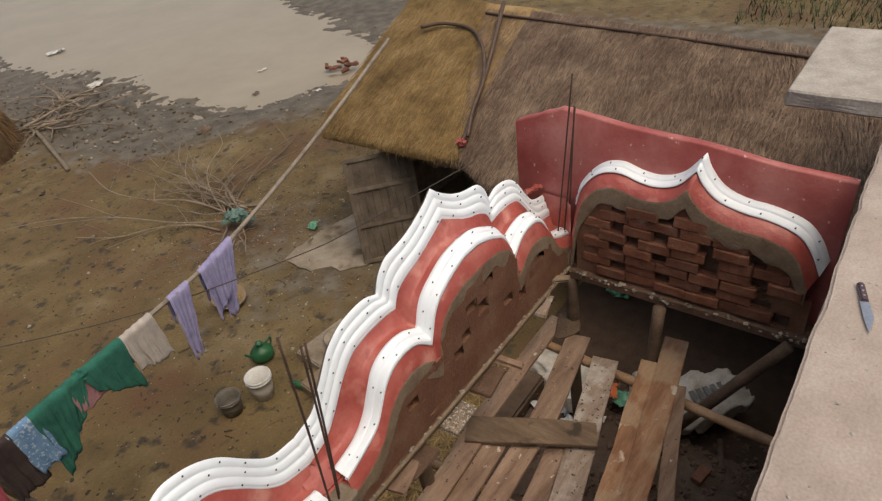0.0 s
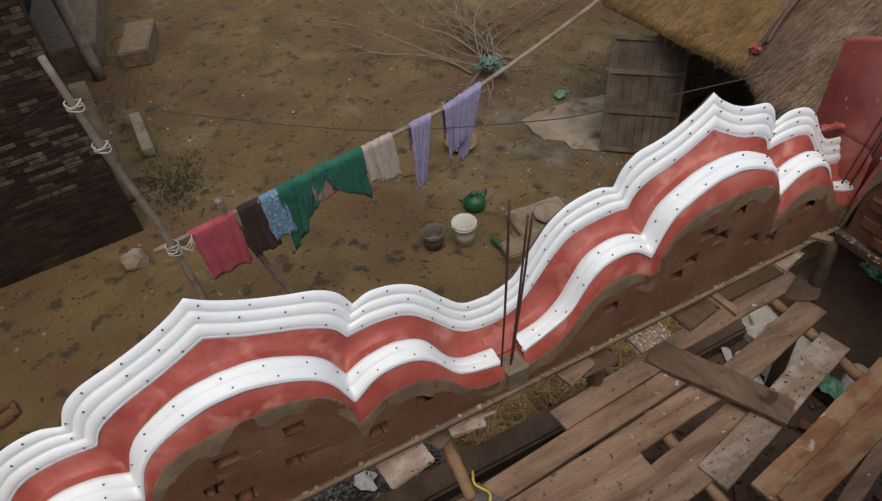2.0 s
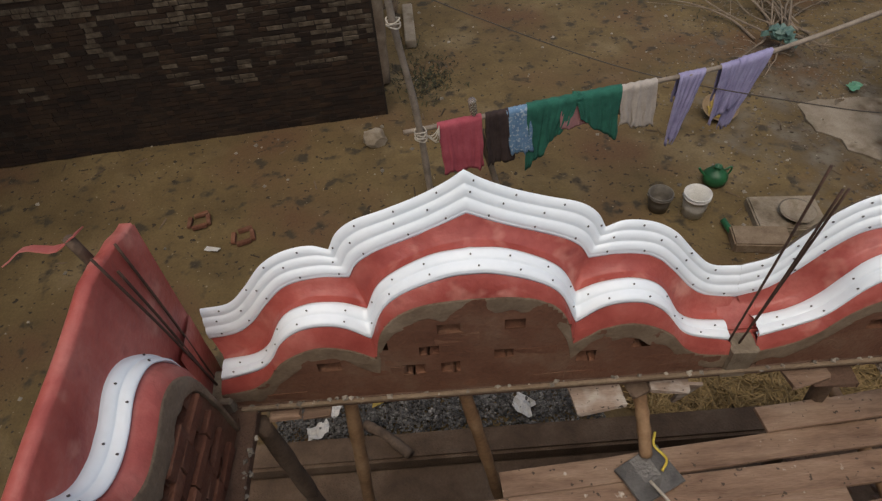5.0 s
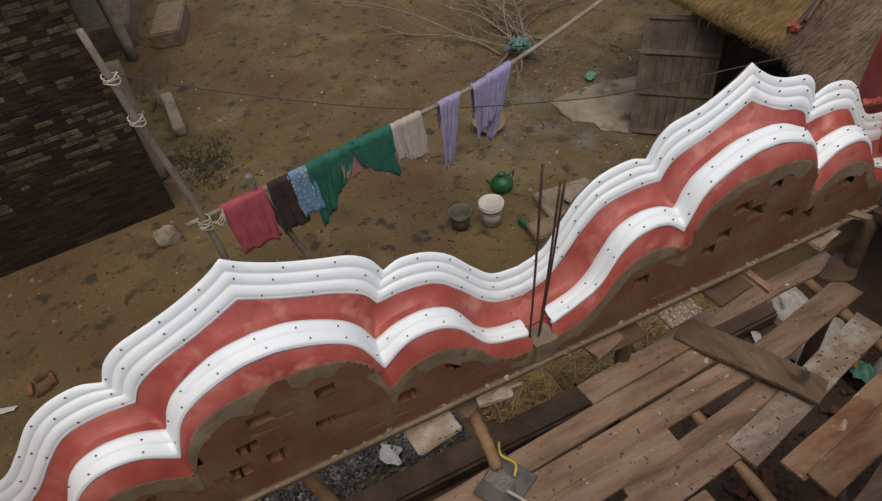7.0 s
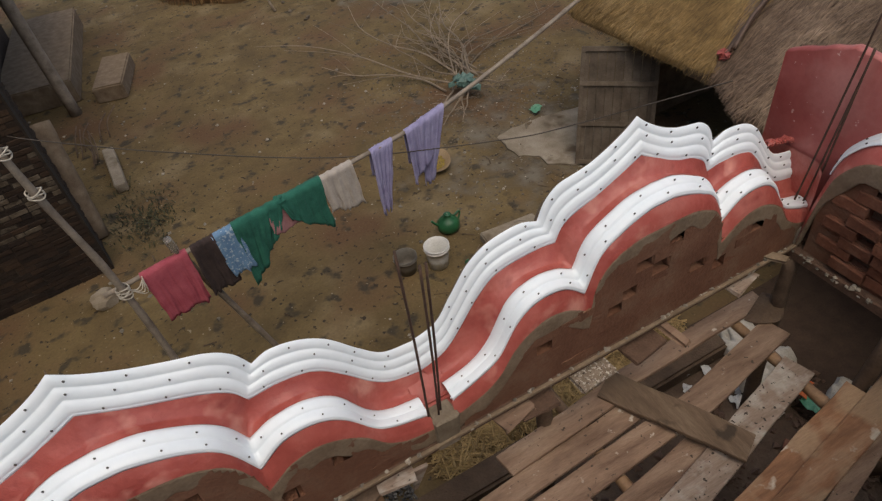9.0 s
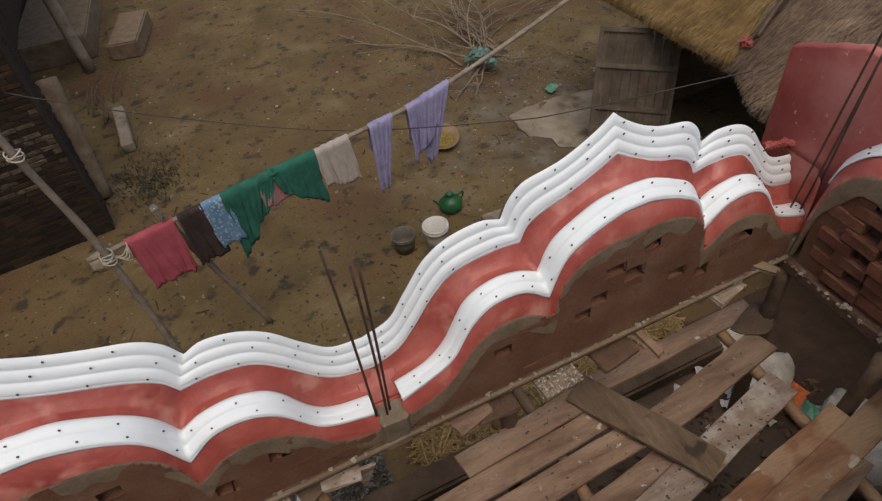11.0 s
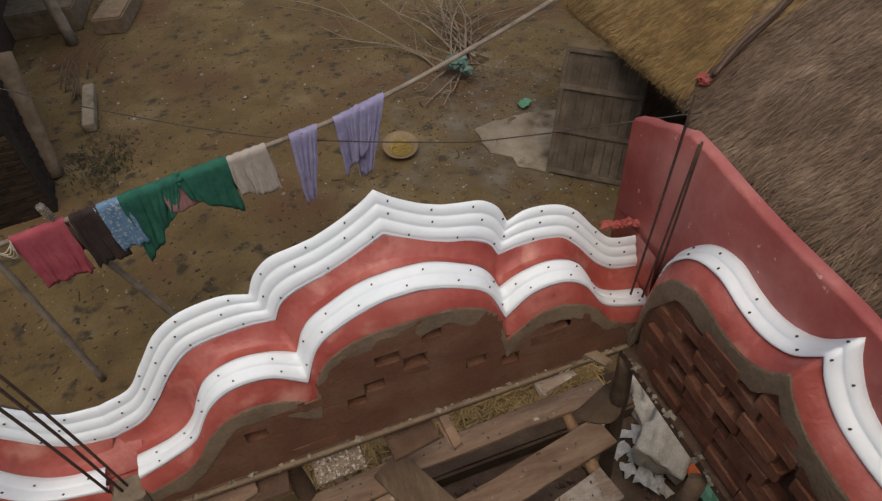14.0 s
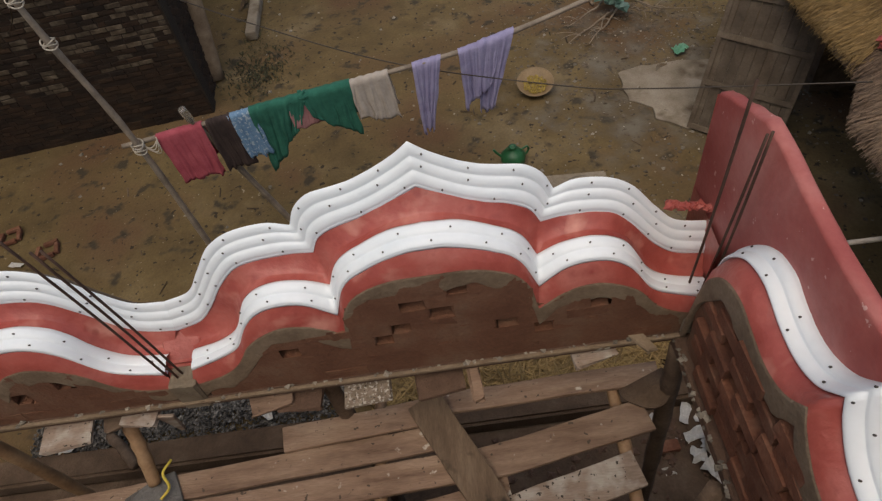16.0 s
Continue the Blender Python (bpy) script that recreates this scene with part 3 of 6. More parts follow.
def bay(xc, label, openings, narrow=False):
    body = thing("wall_parapet", label, "parapet", "parapet bays", "structure")

    def place(p):
        return Vector((xc + p[0], -p[1], p[2]))

    r = bay_rows()
    if narrow:
        r = [warp(q, k < 2) for k, q in enumerate(r)]
    seed = xc
    part_of = lambda name, rows, mat, lab, rough: put(name, mesh_of(name, *sheet(rows, place, rough, seed), mat, True), body, lab)
    back = r[0] + (0, -0.035, -0.05)
    low = back.copy()
    low[:, 2] = BASE - 0.02
    part_of("front_wall", [low, back, r[0] + (0, -0.018, -0.02), r[0] + (0, 0.0, 0.0)], M_PLASTER, "raw plaster facing the yard", 0.0)
    upper = rib_rows(r[0], r[1], 3, 0.012)
    part_of("upper_moulding", upper + [r[1] + (0, 0.002, -0.003), r[1] + (0, 0.001, -0.018), r[1] + (0, -0.02, -0.020)], M_WHITE, "white three-ribbed plaster moulding", 0.002)
    mid = (r[1] * 0.42 + r[2] * 0.58) + (0, -0.022, -0.045)
    part_of("upper_band", [r[1] + (0, -0.012, 0), r[1] * 0.78 + r[2] * 0.22 + (0, -0.010, -0.008), mid, r[1] * 0.25 + r[2] * 0.75 + (0, -0.022, -0.030), r[2] + (0, -0.010, -0.004)], M_RED, "brick-red painted band", 0.008)
    ends = np.abs(r[2][:, 0]) < 1.285
    lower = [q[ends] for q in rib_rows(r[2], r[3], 2, 0.014)]
    part_of("lower_moulding", [lower[0] + (0, -0.03, -0.02)] + lower + [lower[-1] + (0, 0.002, -0.003), lower[-1] + (0, 0.001, -0.017), lower[-1] + (0, -0.03, -0.019)], M_WHITE, "white ribbed plaster moulding", 0.002)
    part_of("lower_band", [r[3] + (0, -0.012, 0), (r[3] + r[4]) / 2 + (0, 0.006, 0), r[4]], M_RED, "brick-red painted band", 0.007)
    rim = inset(r[4], 0.12, BASE)
    part_of("plaster_rim", [r[4] + (0, -0.004, 0.004), r[4] + (0, 0.002, -0.006), r[4] + (0, 0.002, -0.016), r[4] * 0.6 + rim * 0.4 + (0, 0.002, 0), r[4] * 0.3 + rim * 0.7 + (0, 0.002, 0), rim + (0, 0.001, 0.006), rim + (0, 0.0005, 0), rim + (0, -0.008, -0.004)], M_PLASTER, "grey-brown cement rim trowelled over the courses", 0.004)
    back_rows = []
    for k in (0.0, 0.5, 1.0):
        q = r[4].copy() - (0, 0.085, 0)
        q[:, 2] = BASE + (q[:, 2] - BASE) * (1 - k)
        back_rows.append(q)
    part_of("mortar_backing", back_rows, M_MORTAR, "", 0.004)
    lim = r[4]
    under = lambda u: float(np.interp(u, lim[:, 0], lim[:, 2])) - 0.015
    holes = brick_field(body, under, -1.22, 1.24, 0.29, place, Matrix.Identity(4), 3.8, openings, 0.003, M_MUDBRICK)
    smear(body, under, -1.25, 1.27, 0.2905, place, holes, BASE - 0.01, 3.9, 0.005)
    nails([upper[2] + (0, 0.004, 0), upper[8] + (0, 0.004, 0), upper[16]], place, body, 0.20)
    nails([lower[2], lower[8]], place, body, 0.20)
    return body


bay(0.0, "ogee-topped parapet bay with red and white bands, openwork brick behind",
    [(-0.11, 3.61), (0.19, 3.61), (-0.46, 3.53), (-0.22, 3.45), (0.14, 3.37), (-0.71, 3.37), (-0.30, 3.29), (-0.12, 3.29), (0.55, 3.29), (0.82, 3.37)])
bay(2.7, "ogee-topped parapet bay beside a thatched hut, red and white bands",
    [(-0.11, 3.61), (0.10, 3.69), (-0.19, 3.45), (0.01, 3.53), (-0.28, 3.37), (0.47, 3.29), (-0.74, 3.37), (0.30, 3.37), (0.75, 3.45)], True)


def side_wall(xw, sign, label, du, dz, start, top0, fall, paint):
    """A side parapet running back from the corner at x = xw; sign: which way its brick face looks."""
    body = thing("wall_side", label, "parapet", "side parapets", "structure")

    def place(p):
        return Vector((xw + sign * p[1], -p[0], p[2]))

    r = [np.stack([q[:, 0] + du * (1 - q[:, 0] / 2.1), q[:, 1], q[:, 2] + dz * np.clip((q[:, 2] - 3.2) / 0.3, 0, 1)], 1) for q in side_rows()]
    part_of = lambda name, rows, mat, lab, rough: put(name, mesh_of(name, *sheet(rows, place, rough, xw), mat, True), body, lab)
    us = np.linspace(start, 2.0, 60)
    top = top0 - fall * (us - 0.2) + 0.008 * np.sin(us * 7) + np.where(us < start + 0.38, (-0.35 if sign > 0 else -0.45) * (start + 0.38 - us) + 0.004 * np.sin(us * 41), 0)
    wall_rows = [np.stack([us, np.full(60, d), z], 1) for d, z in ((-0.035, np.full(60, 2.95)), (-0.035, top - 0.012), (-0.025, top), (0.022, top), (0.03, top - 0.015), (0.035, (top + 3.5) / 2), (0.035, np.full(60, 3.0)))]
    part_of("back_panel", wall_rows, paint, "plain crimson-painted back panel", 0.008)
    part_of("end_panel", [np.stack([np.full(6, start), np.full(6, d), np.linspace(2.95, top[0] - 0.01, 6)], 1) for d in (-0.035, 0.035)], paint, "", 0.004)
    strip = rib_rows(r[0], r[1], 2, 0.014)
    part_of("moulding", [r[0] + (0, -0.03, -0.005)] + strip + [r[1] + (0, -0.03, -0.01)], M_WHITE, "white ribbed ogee moulding", 0.002)
    part_of("lower_band", [r[3] + (0, -0.02, 0.0), (r[3] + r[2]) / 2 + (0, 0.006, 0.012), r[2]], M_RED, "brick-red painted band", 0.006)
    rim = inset(r[2], 0.15, BASE)
    part_of("plaster_rim", [r[2] + (0, -0.004, 0.004), r[2] + (0, 0.004, -0.008), r[2] + (0, 0.005, -0.018), r[2] * 0.6 + rim * 0.4 + (0, 0.006, 0), r[2] * 0.3 + rim * 0.7 + (0, 0.005, 0), rim + (0, 0.004, 0.007), rim + (0, 0.003, 0), rim + (0, -0.022, -0.006)], M_PLASTER, "grey-brown cement rim trowelled over the courses", 0.005)
    rows = []
    for k in (0.0, 0.5, 1.0):
        q = r[2].copy() - (0, 0.07, 0)
        q[:, 2] = BASE - 0.04 + (q[:, 2] - BASE + 0.04) * (1 - k)
        rows.append(q)
    part_of("mortar_backing", rows, M_MORTAR, "", 0.004)
    lim = r[2]
    under = lambda u: float(np.interp(u, lim[:, 0], lim[:, 2])) - 0.015
    holes = brick_field(body, under, 0.40, 1.92, 0.21, place, pose(0, 0, 0, 0, 0, 90), 4.0, None, 0.016)
    smear(body, under, 0.36, 1.95, 0.180, place, holes, BASE - 0.03, 4.0, 0.010)
    part_of("corner_fill", [np.stack([np.full(8, u), np.full(8, d), np.linspace(BASE - 0.03, 3.58, 8)], 1) for u, d in ((start, 0.04), (0.20 + du, 0.06), (0.285 + du, 0.13))], M_RED, "", 0.008)
    nails([strip[2], strip[8]], place, body, 0.22)
    return body


side_wall(4.05, -1, "red side parapet with white ogee moulding over openwork brick", 0.0, 0.0, -0.21, 4.275, 0.095, M_CRIMSON)
side_wall(-1.42, 1, "red side parapet with white moulding, weathered crimson panel", 0.13, 0.06, 0.06, 4.33, 0.10, M_RED)

# ring beam under the parapet, of old shuttering timber with crusts of cement
beam = thing("ring_beam", "rough timber and cement ledge beneath the parapet", "beam", kind="structure")
for name, size, at in (("front_beam", (5.5, 0.26, 0.075), (1.35, -0.17, 3.035)), ("side_beam", (0.2, 1.75, 0.075), (3.92, -1.17, 3.02)), ("side_beam", (0.2, 1.75, 0.075), (-1.25, -1.17, 3.02))):
    bm = box_bm(*size, 0.008)
    part(name, bm, M_MORTAR, beam, m=Matrix.Translation(at))
part("lip", box_bm(5.1, 0.022, 0.022, 0.004), M_PLASTER, beam, "pale cement-crusted lip", m=pose(1.32, -0.312, 3.066))
crust = Heap()
for _ in range(300):
    k = random.random()
    if k < 0.45:
        c = (random.uniform(-1.2, 3.8), -0.305 + random.uniform(-0.01, 0.01), 3.075 + random.uniform(-0.02, 0.01))
    elif k < 0.8:
        c = (3.825 + random.uniform(-0.015, 0.015), random.uniform(-2.0, -0.3), 3.055 + random.uniform(-0.03, 0.01))
    else:
        c = (-1.155 + random.uniform(-0.015, 0.015), random.uniform(-2.0, -0.3), 3.055 + random.uniform(-0.03, 0.01))
    crust.add(*rock_v(c, random.uniform(0.006, 0.022)))
crust.make("cement_crust", M_STONE, beam, "pale crumbs of cement", "stuff")


# column stubs with starter bars
def column(at, height, bars, label, plan=(0.15, 0.20)):
    col = thing("column_stub", label, "column", "column stubs", at=at)
    bm = box_bm(*plan, height, 0.012)
    for v in bm.verts:
        v.co += Vector([random.uniform(-0.006, 0.006) for _ in range(3)])
    part("core", bm, M_APRON, col, m=pose(0, 0, -height / 2))
    for (x0, y0), (x1, y1, z1) in bars:
        tube("rebar", [(x0, y0, -0.05), ((x0 + x1) / 2 + 0.006, (y0 + y1) / 2, z1 / 2), (x1, y1, z1)], 0.006, M_RUST, col, n=6, steps=10)
    return col


column((1.35, -0.245, 3.245), 0.25, [((-0.07, 0.0), (-0.09, -0.115, 1.25)), ((-0.02, -0.01), (-0.01, -0.125, 1.14)), ((0.0, 0.01), (0.02, -0.115, 1.13))], "broken concrete column stub with three rusty starter bars", (0.14, 0.13))
column((3.93, -0.20, 3.20), 0.3, [((-0.03, 0.03), (-0.09, -0.14, 1.42)), ((0.02, 0.0), (0.03, -0.10, 1.14)), ((0.04, -0.03), (0.06, -0.08, 1.13))], "concrete column stub in the corner with rusty starter bars")
column((-1.33, -0.22, 3.16), 0.25, [((-0.02, 0.02), (-0.04, -0.19, 1.22)), ((-0.04, 0.03), (-0.045, -0.10, 1.05)), ((-0.045, 0.06), (-0.05, -0.02, 1.12))], "concrete column stub with leaning rusty starter bars")
fillm = box_bm(0.26, 0.20, 0.30, 0.015, 2)
part("corner_fill", fillm, M_RED, beam, "red-painted infill between the bays", m=pose(1.35, -0.10, 3.115))
fillm = box_bm(0.20, 0.17, 0.03, 0.006)
part("corner_fill", fillm, M_RED, beam, "red-painted sloping infill between the bays", m=pose(1.35, -0.105, 3.293, 37, 0, 0))
fillm = box_bm(0.17, 0.16, 0.24, 0.012, 2)
part("corner_fill", fillm, M_RED, beam, "red-painted infill under the bars", m=pose(1.35, -0.20, 3.12))

# ---- house walls below, roof ledge behind ----
hv = thing("wall_back", "brown plastered wall under the roof ledge", "wall", kind="structure")
part("core", box_bm(9.0, 0.24, 4.2), M_MORTAR, hv, m=pose(3.0, -2.21, 2.1))
ledge = thing("roof_ledge", "pinkish cement-screeded roof ledge", "ledge", kind="structure")
bm = box_bm(9.2, 1.9, 0.10, 0.012, 2)
bmesh.ops.subdivide_edges(bm, edges=[e for e in bm.edges if abs(e.verts[0].co.x - e.verts[1].co.x) > 1], cuts=180)
for v in bm.verts:
    if v.co.y > 0.9:
        v.co += Vector((0, 0.010 * noise.noise((v.co.x * 4, 1, v.co.z * 5)) + 0.006 * noise.noise((v.co.x * 17, 2, v.co.z * 9)), 0.006 * noise.noise((v.co.x * 9, 5, 0))))
part("screed", bm, M_CONCRETE, ledge, m=pose(3.1, -2.99, 4.25))
flakes = Heap()
for _ in range(70):
    flakes.add(*rock_v((random.uniform(1.5, 4.4), -2.10 - abs(random.gauss(0, 0.16)), 4.301), random.uniform(0.004, 0.013), 0.5))
flakes.make("cement_flakes", M_SLAB, ledge, "loose flakes of cement", "stuff")
plinth = thing("plinth", "low mud-brown house plinth", "plinth", kind="structure")
part("kerb", box_bm(7.4, 0.28, 0.34, 0.03, 2), M_MUD, plinth, m=pose(1.3, 0.74, 0.14))
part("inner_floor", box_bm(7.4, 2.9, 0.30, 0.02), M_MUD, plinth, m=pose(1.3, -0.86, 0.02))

# ---- concrete slab beside the ledge ----
bm = box_bm(1.3, 0.86, 0.11, 0.012)
bmesh.ops.subdivide_edges(bm, edges=bm.edges[:], cuts=3, use_grid_fill=True)
for v in bm.verts:
    v.co += Vector((noise.noise(v.co * 9) * 0.02, noise.noise(v.co * 9 + Vector((5, 0, 0))) * 0.02, 0))
slab = thing("concrete_slab", "grey cast concrete slab end jutting from the roof", "slab", at=(5.15, -1.90, 4.405))
part("casting", bm, M_SLAB, slab, m=pose(0, 0, -0.055))

# ---- deck of shuttering planks ----
PLANK_N = [0]


def plank(a, b, w, z, mat=M_PLANK, label="weathered grey-brown shuttering plank lying on bamboo", t=0.028, warp=0.01):
    """A sawn board from a to b (plan), its top at z; ends slightly uneven."""
    a, b = Vector((*a, 0)), Vector((*b, 0))
    ln = (b - a).length
    bm = box_bm(ln, w, t)
    bmesh.ops.subdivide_edges(bm, edges=[e for e in bm.edges if abs(e.verts[0].co.x - e.verts[1].co.x) > 0.1], cuts=7)
    PLANK_N[0] += 1
    s = PLANK_N[0] * 3.7
    for v in bm.verts:
        v.co.y += 0.012 * noise.noise((v.co.x * 2.5, s, v.co.y * 3)) + 0.004 * noise.noise((v.co.x * 11, s, 2))
        v.co.z += warp * noise.noise((v.co.x * 1.3, s, v.co.y * 2)) + 0.15 * warp * math.copysign(1, v.co.y)
        if abs(v.co.x) > ln / 2 - 0.01:
            v.co.x += 0.015 * noise.noise((v.co.y * 8, s, 1))
    bmesh.ops.bevel(bm, geom=[e for e in bm.edges if e.calc_face_angle(0) > 0.6], offset=0.0035, segments=1, affect="EDGES")
    me = bpy.data.meshes.new("plank")
    bm.to_mesh(me)
    bm.free()
    me.materials.append(mat)
    ang = math.atan2(b.y - a.y, b.x - a.x)
    ob = put("plank", me, m=Matrix.Translation(((a.x + b.x) / 2, (a.y + b.y) / 2, z - t / 2)) @ Matrix.Rotation(ang, 4, "Z"))
    return tagged(ob, label, "plank", "deck planks")


DECK = 2.50
plank((1.64, -0.33), (2.50, -0.27), 0.16, DECK + 0.02)
plank((0.10, -0.58), (2.60, -0.42), 0.15, DECK - 0.01)
plank((-0.75, -0.78), (2.80, -0.60), 0.17, DECK - 0.012)
plank((-0.6, -0.95), (1.95, -0.80), 0.16, DECK - 0.02)
plank((2.45, -0.22), (3.85, -0.20), 0.14, DECK - 0.005)
plank((2.76, -0.62), (3.72, -0.46), 0.19, DECK + 0.015, label="broad pale shuttering plank lying on bamboo")
plank((2.20, -1.06), (3.60, -0.74), 0.19, DECK + 0.0, M_SPLASH, "cement-splashed grey shuttering plank")
plank((1.5, -0.98), (2.9, -0.76), 0.16, DECK - 0.03)
plank((0.4, -1.15), (2.3, -0.98), 0.17, DECK - 0.02)
plank((-0.6, -1.35), (1.9, -1.22), 0.20, DECK - 0.02)
plank((-0.6, -1.62), (2.0, -1.52), 0.22, DECK - 0.02)
plank((-0.6, -1.86), (2.2, -1.80), 0.20, DECK - 0.02)
plank((2.36, -1.27), (3.72, -1.05), 0.15, DECK + 0.01, M_PLANKRED, "red-stained shuttering plank with cement splashes")
plank((2.42, -1.40), (4.02, -1.13), 0.17, DECK + 0.03, M_PLANKRED, "red-stained worn shuttering plank")
plank((2.5, -1.58), (3.6, -1.30), 0.10, DECK + 0.0, label="narrow pale shuttering plank")
plank((2.475, -0.20), (2.865, -1.00), 0.20, DECK + 0.055, M_OLDPLANK, "dark curved offcut plank laid across the deck", 0.032, 0.03)
# bamboo joists under the deck
for k, (a, b) in enumerate((((3.58, -0.20, 2.43), (3.47, -2.05, 2.43)), ((2.2, 0.1, 2.40), (2.15, -2.05, 2.42)), ((0.62, -0.46, 2.42), (0.7, -2.05, 2.42)))):
    j = tube("bamboo_joist", [a, ((a[0] + b[0]) / 2 + 0.01, (a[1] + b[1]) / 2, 2.42), b], 0.036, M_BAMBOO, n=10, knots=(0.2, 0.42, 0.63, 0.85), steps=30)
    tagged(j, "brown bamboo pole carrying the plank deck", "bamboo pole", "deck joists")
# props
for a, b, r in (((-0.69, -0.2, 3.0), (-0.86, -0.45, 0.25), 0.04), ((-0.08, -0.2, 3.0), (0.28, -0.33, 0.25), 0.038), ((0.86, -0.22, 2.98), (0.92, -0.50, 2.55), 0.036),
                ((2.0, -0.2, 2.98), (2.05, -0.25, 0.25), 0.045), ((3.86, -0.32, 2.98), (3.90, -0.40, 0.25), 0.048), ((-1.05, 1.05, 0.20), (-0.60, 0.62, 0.37), 0.05), ((-1.15, -0.35, 2.98), (-1.05, -0.3, 0.25), 0.05)):
    p = tube("prop", [a, tuple((u + w) / 2 + 0.01 for u, w in zip(a, b)), b], r, M_BAMBOO if r < 0.042 else M_DARKWOOD, n=8, knots=(0.15, 0.3, 0.5, 0.7), steps=26)
    tagged(p, "bamboo prop standing under the parapet beam", "prop", "parapet props")
for a, b in (((3.8, -1.89, 3.0), (3.75, -1.3, 1.9)), ((3.78, -1.05, 3.0), (3.74, -1.0, 1.6))):
    p = tube("strut", [a, b], 0.045, M_DARKWOOD, n=6, steps=8, wobble=0.06)
    tagged(p, "dark rough timber strut under the side parapet", "strut", "side struts")

# ---- thatched hut ----
def eave(y):
    return np.array((np.interp(y, [-9, 2.2, 2.8, 5.75], [6.34, 6.40, 6.79, 6.80]), y, 1.93 - 0.015 * y))


def ridge(y):
    return np.array((9.25 + 0.16 * y, y + 0.25, 3.12))


Y0, Y1 = -9.0, 5.75
hut = thing("thatched_hut", "low hut with a sagging thatched roof, open doorway", "hut")


def roof_slab(y0, y1, mat, name, lift, lab):
    ys = np.linspace(y0, y1, 60)
    rows = []
    for b in np.linspace(-0.02, 1, 14):
        rows.append([eave(y) * (1 - b) + ridge(y) * b + np.array((0, 0, lift + 0.05 * math.sin(b * math.pi) + 0.03 * noise.noise((y * 1.2, b * 4, lift)))) for y in ys])
    rows = [[p - np.array((-0.05, 0, 0.14)) for p in rows[0]]] + rows + [[p + np.array((0.25, 0, -0.10)) for p in rows[-1]], [p + np.array((3.2, 0, -1.25)) for p in rows[-1]]]
    rows.append([p - np.array((0, 0, 0.2)) for p in rows[-1]])
    v = [p for r in rows for p in r]
    n = len(ys)
    f = [(j * n + i, j * n + i + 1, (j + 1) * n + i + 1, (j + 1) * n + i) for j in range(len(rows) - 1) for i in range(n - 1)]
    f += [tuple(j * n for j in range(len(rows))), tuple(j * n + n - 1 for j in range(len(rows)))[::-1]]
    return put(name, mesh_of(name, v, f, mat, True), hut, lab)


GOLD_Y = lambda b: 2.95 + 1.1 * b
roof_slab(Y0, 3.4, M_THATCH, "old_thatch", 0.0, "grey weathered thatch")
roof_slab(3.05, Y1, M_GOLD, "new_thatch", 0.05, "golden fresh thatch")


def strands(count, y0, y1, gold, mat, name, near=True):
    h = Heap()
    made = 0
    while made < count:
        y, b = random.uniform(y0, y1), random.random() ** 0.9
        if (y > GOLD_Y(b)) != gold:
            continue
        lift = (0.06 if gold else 0.01)
        b0, b1 = b, max(-0.035, b - random.uniform(0.045, 0.12))
        jit = random.uniform(-0.07, 0.07) + 0.06 * noise.noise((y * 1.5, b * 5, 9))
        p0 = eave(y) * (1 - b0) + ridge(y) * b0
        p1 = eave(y + jit) * (1 - b1) + ridge(y + jit) * b1
        w = random.uniform(0.003, 0.0075)
        up0 = 0.05 * math.sin(b0 * math.pi) + lift + random.uniform(0, 0.025) + 0.03 * noise.noise((y * 1.2, b0 * 4, 0))
        up1 = 0.05 * math.sin(max(0, b1) * math.pi) + lift + random.uniform(0.01, 0.06) + 0.03 * noise.noise((y * 1.2, b1 * 4, 0)) - (0.12 * random.random() if b1 < 0 else 0)
        m = (p0 + p1) / 2 + np.array((0, 0, (up0 + up1) / 2 + random.uniform(0, 0.02)))
        a, c = p0 + np.array((0, 0, up0)), p1 + np.array((0, 0, up1))
        e = np.array((0, w, 0))
        h.add([a - e, a + e, m - e, m + e, c - e * 0.4, c + e * 0.4], [(0, 1, 3, 2), (2, 3, 5, 4)])
        made += 1
    h.make(name, mat, hut, "", "stuff")


strands(44000, -5.5, 4.2, False, M_THATCH, "grey_straw")
strands(20000, 2.7, Y1 + 0.05, True, M_GOLD, "golden_straw")
fringe, grey_fringe = Heap(), Heap()
for _ in range(3600):
    y = random.uniform(-3, Y1)
    g = y > 2.9
    p = eave(y) + np.array((random.uniform(-0.02, 0.10), 0, random.uniform(-0.10, 0.10)))
    q = p + np.array((-random.uniform(0.02, 0.12), random.uniform(-0.04, 0.04), -random.uniform(0.03, 0.11)))
    w = random.uniform(0.004, 0.009)
    (fringe if g else grey_fringe).add([p - (0, w, 0), p + (0, w, 0), q], [(0, 1, 2)])
grey_fringe.make("eave_fringe", M_THATCH, hut, "ragged straw ends along the eave", "stuff")
fringe.make("eave_fringe", M_GOLD, hut, "ragged straw ends along the eave", "stuff")
# front wall takes the dark timber colour to deepen the eave's shade
part("front_wall", box_bm(0.14, 9.0, 1.75), M_DARKWOOD, hut, "mud wall coloured dark for the shade under the eave", m=pose(7.75, -1.7, 0.87))
part("end_wall", box_bm(3.4, 0.14, 1.9), M_DARKWOOD, hut, m=pose(9.4, 4.9, 0.95))
part("corner_post", lathe_bm([(0.05, 0), (0.045, 2.0)], 8), M_GREYPOLE, hut, m=pose(7.1, 4.75, 0))
tube("ridge_pole", [eave(y) * 0.09 + ridge(y) * 0.91 + np.array((0.03 * math.sin(y * 1.3), 0, 0.085)) for y in np.linspace(-4, 3.9, 14)], 0.022, M_HOSE, hut, n=7, steps=50, knots=(0.2, 0.45, 0.6, 0.8), label="thin brown ridge pole tied along the thatch")
